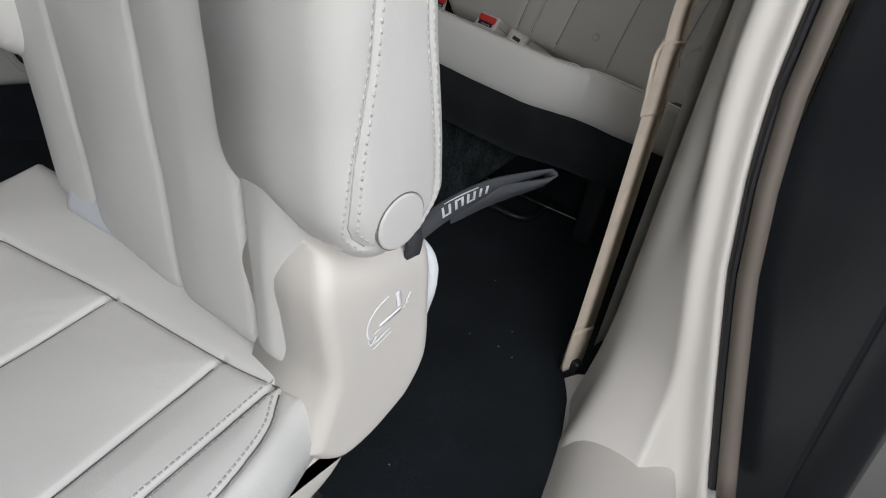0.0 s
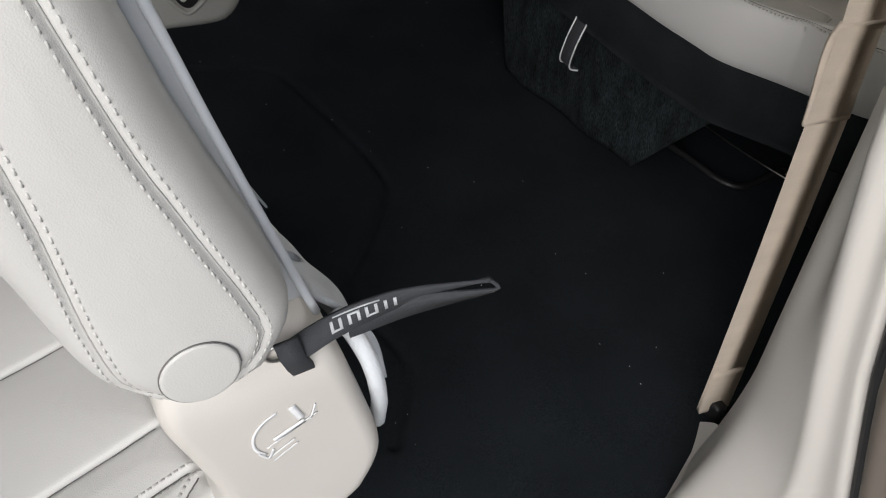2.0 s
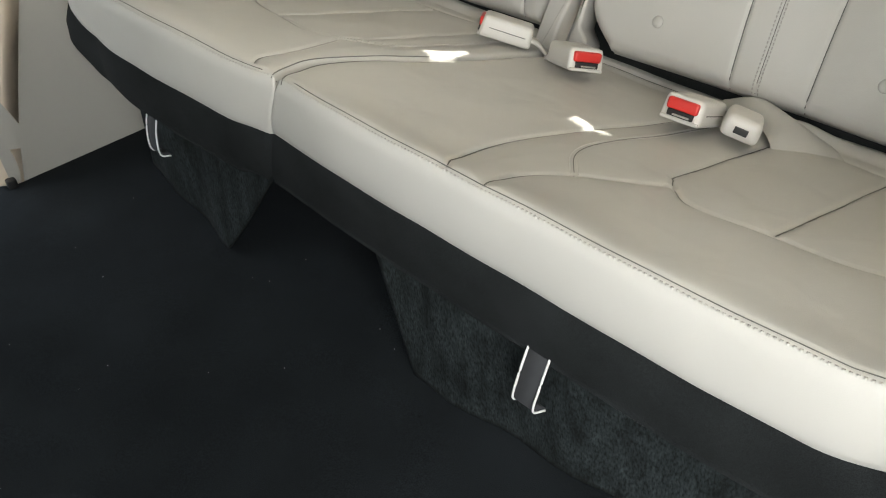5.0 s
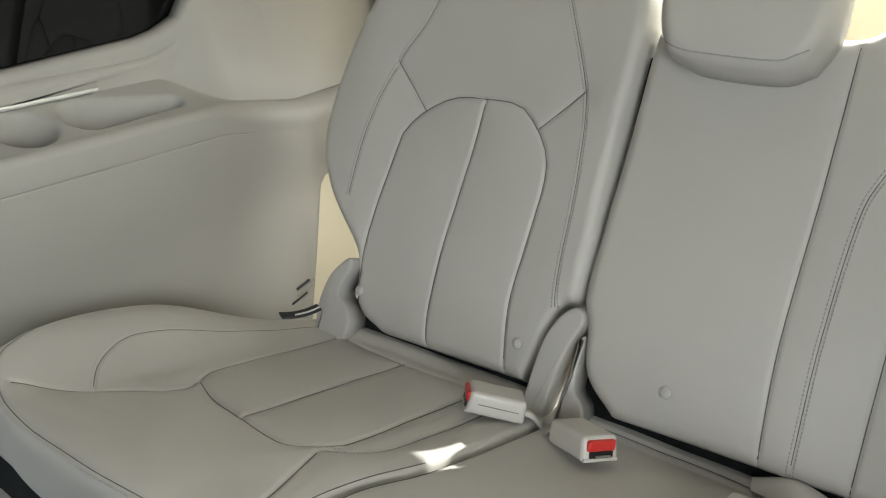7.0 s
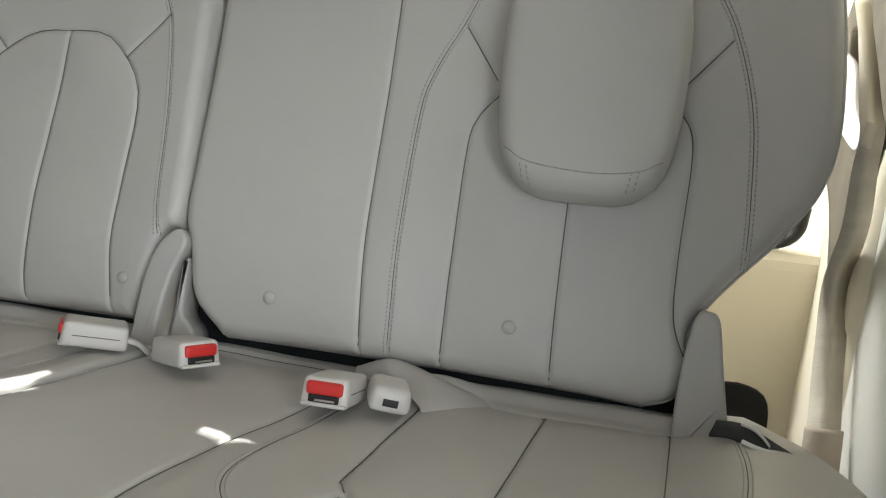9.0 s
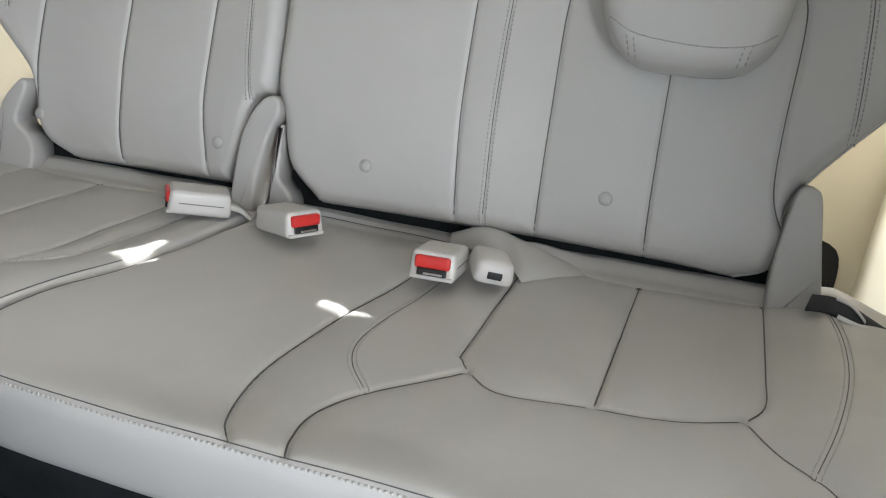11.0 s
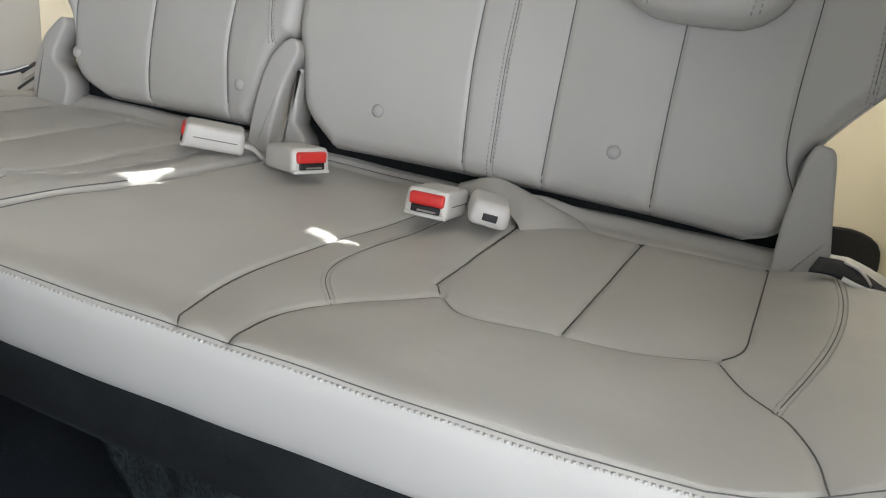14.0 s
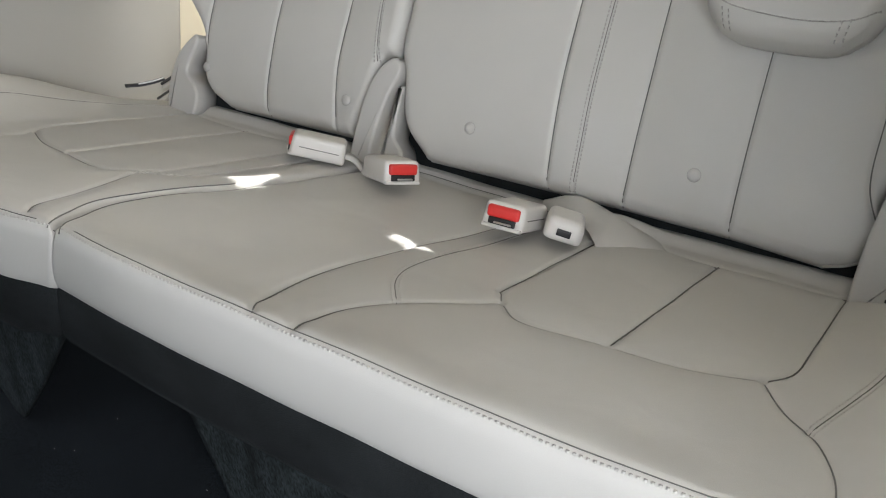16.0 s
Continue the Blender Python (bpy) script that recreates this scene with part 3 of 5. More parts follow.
SIDE_R = sy([(0.598, 0.492), (0.635, 0.530), (0.672, 0.595), (0.694, 0.666), (0.703, 0.748), (0.700, 0.820), (0.685, 0.885), (0.660, 0.94), (0.625, 0.995), (0.60, 1.035)])
FRONT_L = sy([(-0.672, 0.481), (-0.635, 0.456), (-0.567, 0.434), (-0.50, 0.423), (-0.43, 0.421), (-0.36, 0.422), (-0.29, 0.430), (-0.20, 0.445)]) + [(JOIN[0][0] - 0.006, JOIN[0][1])]
SIDE_L = sy([(-0.672, 0.481), (-0.702, 0.523), (-0.731, 0.59), (-0.738, 0.65), (-0.732, 0.72), (-0.712, 0.79), (-0.682, 0.86), (-0.655, 0.94), (-0.635, 0.995), (-0.62, 1.035)])
WALL = [(0.002, 0.008), (0.004, 0.025), (0.005, 0.045), (0.004, 0.062), (0.0015, 0.072), (-0.002, 0.076)]
BASE = [(-0.001, 0.070), (0.0025, 0.078), (0.003, 0.115), (0.000, 0.148), (-0.004, 0.160)]
WALL_SLIM = [(0.002, 0.008), (0.004, 0.025), (0.005, 0.045), (0.006, 0.062), (0.006, 0.072), (0.004, 0.076)]
BASE_SLIM = [(0.004, 0.070), (0.0065, 0.078), (0.0085, 0.105), (0.009, 0.130), (0.0065, 0.146), (0.001, 0.156)]



# lays dark tubes in the seam grooves in place of their shade
def seam_lines(parent, pad):
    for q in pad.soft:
        part("seam", *tube(pad.lift(q, pad.height(q) + 0.0001), 0.0006, 5), CREASE_SHADE, parent)
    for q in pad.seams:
        part("seam", *tube(pad.lift(q, pad.height(q) + 0.0004), 0.0009, 5), CREASE_SHADE, parent)


def cushion_of(parent, pad, wall, base, stitch_lines):
    part("cushion", *pad.mesh_data(wall), LEATHER, parent)
    seam_lines(parent, pad)
    st = pad.stitches(stitch_lines, gap=0.0048, length=0.0026, thick=0.0006)
    if st:
        tagged(part("stitching", *st, THREAD_PALE, parent, "grey thread stitching"), kind="stuff")
    part("base", *band(pad, base), FELT, parent, "black felt-covered seat base")


def offset(line, d):
    p = spline(line, 50)
    t = np.gradient(p, axis=0)
    t /= np.linalg.norm(t, axis=1)[:, None]
    return p + np.stack([t[:, 1], -t[:, 0]], 1) * d


bench_wide = thing("rear_bench_seat", (0.25, 0.75, 0.0), "grey leather bench seat for two with stitched seams", "car seat", "rear bench")
rim_front_r = FRONT_R[:-1] + [(x - 0.004, v) for x, v in SIDE_R[:6]]
FRONT_RIM = [(x, v - 0.007) for x, v in FRONT_R[:-1]] + [(FRONT_R[-1][0] + 0.004, FRONT_R[-1][1] - 0.004)]
SIDE_RIM = [FRONT_RIM[-1]] + [(x + 0.004, v) for x, v in SIDE_R[1:]]
JOIN = [(JOIN[0][0] + 0.002, JOIN[0][1] - 0.007)] + JOIN[1:]
FRONT_RIM[0] = (JOIN[0][0] + 0.003, JOIN[0][1])
pad_r = Pad(SEAT, FRONT_RIM, SIDE_RIM, [(JOIN[-1][0] + 0.003, JOIN[-1][1]), (SIDE_RIM[-1][0], JOIN[-1][1])], [(x + 0.003, v) for x, v in JOIN], R_SEAMS + [rim_front_r], 380, 260, edge=0.011, puff=0.005, depth=0.0026, width=0.003, extra=cushion_bulge(0.376), soft=(2, 8, 10))
pad_r.flare = 1 + 1.0 * smooth((pad_r.rim[:, :1] - 0.45) / 0.2)
pad_r.fall = (0.307, 0.952)  # straight down
join_slant = lambda R: -0.42 * np.exp(-(((R[:, 0] + 0.15) / 0.06) ** 2) - ((R[:, 1] + 0.20) / 0.08) ** 2)  # noqa: E731
pad_r.slant = join_slant(pad_r.rim)
cushion_of(bench_wide, pad_r, WALL, BASE, [offset(rim_front_r, 0.0042), offset(R_SEAMS[2], 0.004), offset(R_SEAMS[2], -0.004), offset(R_SEAMS[8], 0.004), offset(R_SEAMS[8], -0.004)])

bench_slim = thing("rear_bench_seat", (-0.42, 0.75, 0.0), "grey leather single bench seat with stitched seams", "car seat", "rear bench")
rim_front_l = [(x + 0.004, v) for x, v in SIDE_L[:6]][::-1] + FRONT_L[1:]
LEFT_RIM = [(FRONT_L[0][0] - 0.004, FRONT_L[0][1] - 0.004)] + [(x, v - 0.007) for x, v in FRONT_L[1:-1]] + [(JOIN[0][0] - 0.003, JOIN[0][1])]
SIDE_LRIM = [LEFT_RIM[0]] + [(x - 0.004, v) for x, v in SIDE_L[1:]]
pad_l = Pad(SEAT, LEFT_RIM, [(x - 0.003, v) for x, v in JOIN], [(SIDE_LRIM[-1][0], JOIN[-1][1]), (JOIN[-1][0] - 0.003, JOIN[-1][1])], SIDE_LRIM, L_SEAMS + [rim_front_l], 280, 260, edge=0.011, puff=0.005, depth=0.0026, width=0.003, extra=slim_bulge, soft=(5, 9))
pad_l.fall, pad_l.slant = pad_r.fall, join_slant(pad_l.rim)
pad_l.flare = 1 + 5.0 * smooth((-0.55 - pad_l.rim[:, :1]) / 0.12)
cushion_of(bench_slim, pad_l, WALL_SLIM, BASE_SLIM, [offset(rim_front_l, 0.0042), offset(L_SEAMS[5], 0.004), offset(L_SEAMS[5], -0.004), offset(L_SEAMS[7], 0.004), offset(L_SEAMS[7], -0.004)])

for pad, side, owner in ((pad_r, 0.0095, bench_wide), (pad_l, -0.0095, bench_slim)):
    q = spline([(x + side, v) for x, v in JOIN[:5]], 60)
    part("seam", *tube(pad.lift(q, pad.height(q) + 0.0003), 0.0008, 5), CREASE_SHADE, owner)

# backrests (x, w up the back's plane)
B60_LEFT = [(-0.070, -0.050), (-0.118, -0.005), (-0.134, 0.065), (-0.146, 0.105), (-0.143, 0.20), (-0.136, 0.33), (-0.132, 0.43), (-0.128, 0.474)]
B60_TOP = [(-0.128, 0.474), (0.0, 0.490), (0.088, 0.484), (0.131, 0.489), (0.160, 0.515), (0.184, 0.545), (0.22, 0.550), (0.32, 0.549), (0.44, 0.549), (0.56, 0.540), (0.615, 0.525)]
B60_RIGHT = [(0.480, -0.052), (0.517, -0.036), (0.530, 0.0), (0.524, 0.035), (0.535, 0.065), (0.570, 0.112), (0.610, 0.16), (0.645, 0.215), (0.660, 0.275), (0.658, 0.36), (0.645, 0.46), (0.615, 0.525)]
B60_SEAMS = [
    [(0.128, -0.045), (0.120, 0.11), (0.124, 0.30), (0.126, 0.474)],
    [(0.166, -0.04), (0.164, 0.13), (0.170, 0.274), (0.185, 0.33), (0.211, 0.388), (0.273, 0.522)],
    [(0.233, -0.045), (0.233, 0.11), (0.234, 0.235), (0.243, 0.272), (0.262, 0.297)],
    [(0.530, 0.0), (0.508, 0.05), (0.504, 0.124), (0.506, 0.235), (0.500, 0.277), (0.481, 0.302)],
    [(0.262, 0.297), (0.31, 0.335), (0.44, 0.335), (0.481, 0.302)],
    [(0.372, -0.047), (0.369, 0.07), (0.367, 0.335)],
    [(0.577, 0.122), (0.575, 0.20), (0.566, 0.30), (0.538, 0.395), (0.500, 0.465), (0.476, 0.535)],
    [(0.215, 0.385), (0.262, 0.320)],
    [(0.536, 0.385), (0.481, 0.320)],
]
B40_LEFT = [(-0.490, -0.052), (-0.535, -0.032), (-0.555, 0.0), (-0.560, 0.045), (-0.578, 0.083), (-0.655, 0.165), (-0.690, 0.255), (-0.675, 0.376), (-0.645, 0.474), (-0.612, 0.540)]
B40_TOP = [(-0.612, 0.540), (-0.44, 0.552), (-0.275, 0.553), (-0.162, 0.545)]
B40_RIGHT = [(-0.215, -0.047), (-0.195, 0.005), (-0.178, 0.075), (-0.153, 0.105), (-0.152, 0.247), (-0.149, 0.41), (-0.148, 0.50), (-0.162, 0.545)]
B40_SEAMS = [
    [(-0.550, -0.014), (-0.548, 0.108), (-0.529, 0.255), (-0.517, 0.289), (-0.489, 0.318), (-0.439, 0.345), (-0.380, 0.351), (-0.320, 0.349), (-0.283, 0.320), (-0.260, 0.288), (-0.251, 0.247), (-0.257, 0.145), (-0.262, 0.058), (-0.250, -0.044)],
    [(-0.380, 0.351), (-0.386, 0.253), (-0.399, 0.118), (-0.402, 0.010), (-0.394, -0.048)],
    [(-0.561, 0.391), (-0.489, 0.318)],
    [(-0.218, 0.381), (-0.281, 0.318)],
    [(-0.600, 0.160), (-0.592, 0.270), (-0.558, 0.386), (-0.520, 0.454), (-0.484, 0.548)],
    [(-0.187, 0.075), (-0.193, 0.157), (-0.199, 0.280), (-0.217, 0.386), (-0.290, 0.552)],
]


def back_bulge(cx):
    def f(P):
        side = np.clip((np.abs(P[:, 0] - cx) - 0.13) / 0.12, 0, 1)
        return 0.010 * side * side * (3 - 2 * side) + 0.006 * np.exp(-(((P[:, 1] - 0.08) / 0.12) ** 2)) - 0.009
    return f


BWALL = [(0.003, 0.006), (0.004, 0.03), (0.0, 0.075), (-0.01, 0.09), (-0.03, 0.095)]


def button(parent, u, w, pad):
    h = float(pad.height(np.array([[u, w]]))[0])
    ring = [(u + 0.0085 * math.cos(a), w + 0.0085 * math.sin(a)) for a in np.linspace(0, 2 * math.pi, 16, endpoint=False)]
    m = pad.frame @ Matrix.Translation((0, 0, h - 0.0005))
    part("button_ring", *tube([tuple(pad.frame @ Vector((a, b, h + 0.0006))) for a, b in ring + ring[:1]], 0.0004, 6), THREAD, parent)
    V, F, n = [], [], 24
    for j in range(6):
        a = j * math.pi / 11
        V += [tuple(m @ Vector((u + 0.0088 * math.cos(a) * math.cos(s), w + 0.0088 * math.cos(a) * math.sin(s), 0.0052 * math.sin(a) - 0.0005))) for s in np.linspace(0, 2 * math.pi, n, endpoint=False)]
    F = [(j * n + s, j * n + (s + 1) % n, (j + 1) * n + (s + 1) % n, (j + 1) * n + s) for j in range(5) for s in range(n)] + [tuple(5 * n + s for s in range(n))]
    part("anchor_button", V, F, GREYP, parent, "domed grey button")


pad_b = Pad(BACK, [(-0.070, -0.050), (0.12, -0.047), (0.37, -0.048), (0.480, -0.052)], B60_RIGHT, B60_TOP, B60_LEFT, B60_SEAMS, 380, 290, edge=0.02, puff=0.005, depth=0.0026, width=0.003, extra=back_bulge(0.37), soft=(1, 6))
part("backrest", *pad_b.mesh_data(BWALL), LEATHER, bench_wide)
tagged(part("stitching", *pad_b.stitches([offset(B60_SEAMS[1], 0.004), offset(B60_SEAMS[1], -0.004), offset(B60_SEAMS[6], 0.004), offset(B60_SEAMS[6], -0.004)]), THREAD, bench_wide, "grey thread stitching"), kind="stuff")
seam_lines(bench_wide, pad_b)
q = spline(B60_RIGHT, 90)
part("piping", *tube(pad_b.lift(q, pad_b.height(q, True) - 0.001), 0.0036, 8), LEATHER, bench_wide, "leather piping along the backrest's edge")
button(bench_wide, 0.0, 0.011, pad_b)
button(bench_wide, 0.317, 0.018, pad_b)
pad_s = Pad(BACK, [(-0.490, -0.052), (-0.384, -0.050), (-0.215, -0.047)], B40_RIGHT, B40_TOP, B40_LEFT, B40_SEAMS, 270, 290, edge=0.02, puff=0.005, depth=0.0026, width=0.003, extra=back_bulge(-0.372), soft=(4, 5))
part("backrest", *pad_s.mesh_data(BWALL), LEATHER, bench_slim)
tagged(part("stitching", *pad_s.stitches([offset(B40_SEAMS[4], 0.004), offset(B40_SEAMS[4], -0.004), offset(B40_SEAMS[5], 0.004), offset(B40_SEAMS[5], -0.004)]), THREAD, bench_slim, "grey thread stitching"), kind="stuff")
seam_lines(bench_slim, pad_s)
button(bench_slim, -0.232, 0.008, pad_s)
button(bench_slim, -0.542, 0.008, pad_s)


# head restraints
def headrest(parent, outline, low, thick, label):
    """outline: bottom, right, top, left lines on the back's plane; low: distance of its rear from that plane."""
    m = BACK @ Matrix.Translation((0, 0, low + thick))
    pad = Pad(m, *outline, [], 70, 80, edge=0.022, puff=0.006)
    part("headrest", *pad.mesh_data([(0.004, 0.008), (0.004, thick * 0.6), (-0.01, thick - 0.02), (-0.03, thick)]), LEATHER, parent, label)
    return pad


hp = headrest(bench_wide, ([(0.318, 0.188), (0.345, 0.180), (0.42, 0.180), (0.448, 0.188)], [(0.448, 0.188), (0.468, 0.208), (0.480, 0.24), (0.486, 0.30), (0.486, 0.38), (0.476, 0.444)], [(0.289, 0.444), (0.34, 0.456), (0.43, 0.458), (0.476, 0.444)], [(0.318, 0.188), (0.300, 0.208), (0.288, 0.24), (0.281, 0.30), (0.280, 0.38), (0.289, 0.444)]), 0.004, 0.062, "flat grey leather head restraint hung forward")
tagged(part("stitching", *hp.stitches([[(0.296, 0.228), (0.33, 0.212), (0.40, 0.206), (0.45, 0.212), (0.474, 0.226)], [(0.318, 0.208), (0.322, 0.190)], [(0.326, 0.206), (0.330, 0.188)], [(0.444, 0.209), (0.440, 0.190)], [(0.452, 0.212), (0.448, 0.193)]], gap=0.004), THREAD, bench_wide), kind="stuff")
hm = headrest(bench_wide, ([(-0.084, 0.436), (-0.042, 0.422), (0.048, 0.421), (0.084, 0.436)], [(0.084, 0.436), (0.103, 0.48), (0.099, 0.56), (0.080, 0.64)], [(-0.097, 0.64), (-0.012, 0.648), (0.080, 0.64)], [(-0.084, 0.436), (-0.104, 0.48), (-0.109, 0.56), (-0.097, 0.64)]), -0.008, 0.08, "raised grey leather middle head restraint")
q = spline([(-0.094, 0.452), (-0.078, 0.443), (-0.042, 0.436), (0.048, 0.435), (0.072, 0.443), (0.086, 0.452)], 40)
part("seam", *tube(hm.lift(q, hm.height(q) + 0.0003), 0.0009, 5), THREAD, bench_wide)
bl = lambda u, w, n: tuple(BACK @ Vector((u, w, n)))  # noqa: E731
q = spline([(0.294, 0.428), (0.34, 0.440), (0.43, 0.441), (0.471, 0.429)], 30)
part("seam", *tube(hp.lift(q, hp.height(q) + 0.0003), 0.0009, 5), THREAD, bench_wide)
for x in (0.3215, 0.4335):
    part("post", *tube([bl(x, 0.43, 0.035), bl(x, 0.49, 0.032), bl(x, 0.522, 0.022), bl(x, 0.530, 0.004), bl(x, 0.51, -0.012)], 0.0058, 10, 24), CHROME, bench_wide, "satin metal headrest post")
    part("post_guide", *rounded(0.014, 0.006, 0.02, 0.002, BACK @ pose(x, 0.541, -0.018)), BLACK, bench_wide)
for x in (-0.452, -0.335):
    part("post_guide", *rounded(0.009, 0.026, 0.014, 0.004, BACK @ pose(x, 0.528, -0.006)), BLACK, bench_slim, "black slot for a headrest post")
part("strap_clip", *rounded(0.03, 0.026, 0.008, 0.003, BACK @ pose(0.511, 0.527, 0.012)), STRAP, bench_wide, "short black pull strap")


# hinge brackets between and beside the seats
def blade(parent, outline, low, thick):
    part("hinge_cover", *slab(outline, BACK @ Matrix.Translation((0, 0, low)), thick, 0.005, n=110), GREYP, parent, "grey moulded hinge cover")


blade(bench_slim, [(-0.197, -0.116), (-0.196, -0.057), (-0.189, 0.012), (-0.178, 0.050), (-0.161, 0.076), (-0.143, 0.085), (-0.131, 0.068), (-0.146, 0.025), (-0.158, -0.036), (-0.161, -0.096), (-0.175, -0.120)], -0.035, 0.050)
blade(bench_wide, [(-0.149, -0.095), (-0.147, -0.050), (-0.141, -0.009), (-0.134, 0.044), (-0.129, 0.040), (-0.129, 0.000), (-0.127, -0.028), (-0.109, -0.048), (-0.103, -0.075), (-0.103, -0.100)], -0.040, 0.045)
blade(bench_slim, [(-0.606, -0.095), (-0.612, -0.030), (-0.600, 0.018), (-0.580, 0.045), (-0.563, 0.058), (-0.557, 0.043), (-0.573, -0.004), (-0.549, -0.026), (-0.538, -0.050), (-0.550, -0.085)], -0.03, 0.045)
blade(bench_wide, [(0.520, -0.100), (0.521, -0.020), (0.527, 0.038), (0.534, 0.066), (0.546, 0.069), (0.558, 0.060), (0.568, 0.007), (0.580, -0.060), (0.584, -0.100)], -0.03, 0.045)
# black sheets set into the backrest gaps to stand in for their shade
part("gap_shade", *rounded(0.60, 0.06, 0.02, 0.004, BACK @ pose(0.215, -0.072, -0.045)), FELT, bench_wide, "black felt below the backrest")
part("gap_shade", *rounded(0.33, 0.06, 0.02, 0.004, BACK @ pose(-0.365, -0.072, -0.045)), FELT, bench_slim, "black felt below the backrest")
part("gap_shade", *rounded(0.034, 0.36, 0.012, 0.003, BACK @ pose(-0.147, 0.265, -0.045)), FELT, bench_wide, "black felt in the gap between the backrests")
# the same behind the hinge covers, as dark gap shade
for u, w, ob in ((0.508, -0.015, bench_wide), (-0.103, -0.015, bench_wide), (-0.205, -0.02, bench_slim), (-0.545, -0.015, bench_slim)):
    part("hinge_gap_shade", *rounded(0.05, 0.13, 0.012, 0.003, BACK @ pose(u, w, -0.040)), FELT, ob, "black felt behind the hinge")
# backs of the seats, down to the hinges; unseen, cream added to bounce sunlight
part("bounce_shell", *rounded(0.62, 0.56, 0.02, 0.006, BACK @ pose(0.215, 0.20, -0.105)), CARGO, bench_wide, "cream panel on the back of the seat")
part("bounce_shell", *rounded(0.36, 0.56, 0.02, 0.006, BACK @ pose(-0.365, 0.20, -0.105)), CARGO, bench_slim, "cream panel on the back of the seat")


# felt skirts under the bench, with pull loops
def skirt(parent, top, bottom, label):
    n, m = 60, 24
    a, b = spline(top, n), spline(bottom, n)
    V, F = [], []
    for lay in (0, 1):
        for j in range(m):
            t = j / (m - 1)
            for i in range(n):
                p = a[i] * (1 - t) + b[i] * t
                V.append((p[0], p[1] + 0.012 * math.sin(p[0] * 40) * t * 0.3 + lay * 0.008, p[2]))
    g = lambda l, j, i: l * n * m + j * n + i  # noqa: E731
    for j in range(m - 1):
        for i in range(n - 1):
            F.append((g(0, j, i), g(0, j + 1, i), g(0, j + 1, i + 1), g(0, j, i + 1)))
            F.append((g(1, j, i), g(1, j, i + 1), g(1, j + 1, i + 1), g(1, j + 1, i)))
    for i in range(n - 1):
        F += [(g(0, m - 1, i), g(1, m - 1, i), g(1, m - 1, i + 1), g(0, m - 1, i + 1))]
    for j in range(m - 1):
        F += [(g(0, j, 0), g(1, j, 0), g(1, j + 1, 0), g(0, j + 1, 0)), (g(0, j, n - 1), g(0, j + 1, n - 1), g(1, j + 1, n - 1), g(1, j, n - 1))]
    part("skirt", V, F, SKIRT, parent, label)


skirt(bench_wide, [(-0.02, 0.458, 0.235), (0.15, 0.459, 0.235), (0.35, 0.470, 0.235), (0.56, 0.518, 0.235)], [(0.045, 0.450, 0.003), (0.15, 0.458, 0.004), (0.27, 0.469, 0.006), (0.389, 0.481, 0.008)], "worn dark felt flap below the bench")
skirt(bench_slim, [(-0.575, 0.462, 0.235), (-0.36, 0.458, 0.235), (-0.165, 0.458, 0.235)], [(-0.600, 0.455, 0.035), (-0.47, 0.450, 0.015), (-0.345, 0.436, 0.006)], "worn dark felt flap below the bench")


def pull_loop(parent, x, y, dx=0.030):
    lp = part("pull_loop", *ribbon([(x + dx / 2, y, 0.205), (x + dx / 2 - 0.004, y - 0.012, 0.165), (x + dx / 2 - 0.012, y - 0.012, 0.125), (x + dx / 2 - 0.008, y + 0.002, 0.118)], (1, 0, 0), dx, 0.002, 20), STRAP, parent, "black webbing pull loop with white cord edges")
    for s in (0, dx):
        part("cord", *tube([(x + s, y - 0.002, 0.205), (x + s - 0.004, y - 0.014, 0.165), (x + s - 0.012, y - 0.014, 0.125), (x + s - 0.008, y, 0.118)], 0.0013, 6, 24), WHITE, lp, "white cord edge")


pull_loop(bench_wide, 0.245, 0.446, 0.027)
pull_loop(bench_slim, -0.487, 0.440, 0.028)
for x in (-0.60, -0.25, 0.02, 0.60):
    part("leg", *rounded(0.04, 0.10, 0.20, 0.01, pose(x, 0.69, 0.10)), BLACK, bench_wide if x > 0 else bench_slim, "black steel seat leg")
rail = thing("floor_rod", (0.5, 0.53, 0.0), "thin black rod lying on the carpet under the bench", "rod")
part("rod", *tube([(0.350, 0.570, 0.012), (0.43, 0.578, 0.014), (0.478, 0.582, 0.015), (0.500, 0.596, 0.014), (0.504, 0.620, 0.012), (0.496, 0.70, 0.010)], 0.0055, 8, 40), BLACK, rail)
# sunlit edge of the floor panel, put in as a bright wire
part("lit_edge_line", *tube([(0.33, 0.652, 0.020), (0.44, 0.661, 0.020), (0.56, 0.683, 0.020), (0.62, 0.694, 0.020)], 0.0012, 6, 12), CHROME, rail, "thin metal edge")


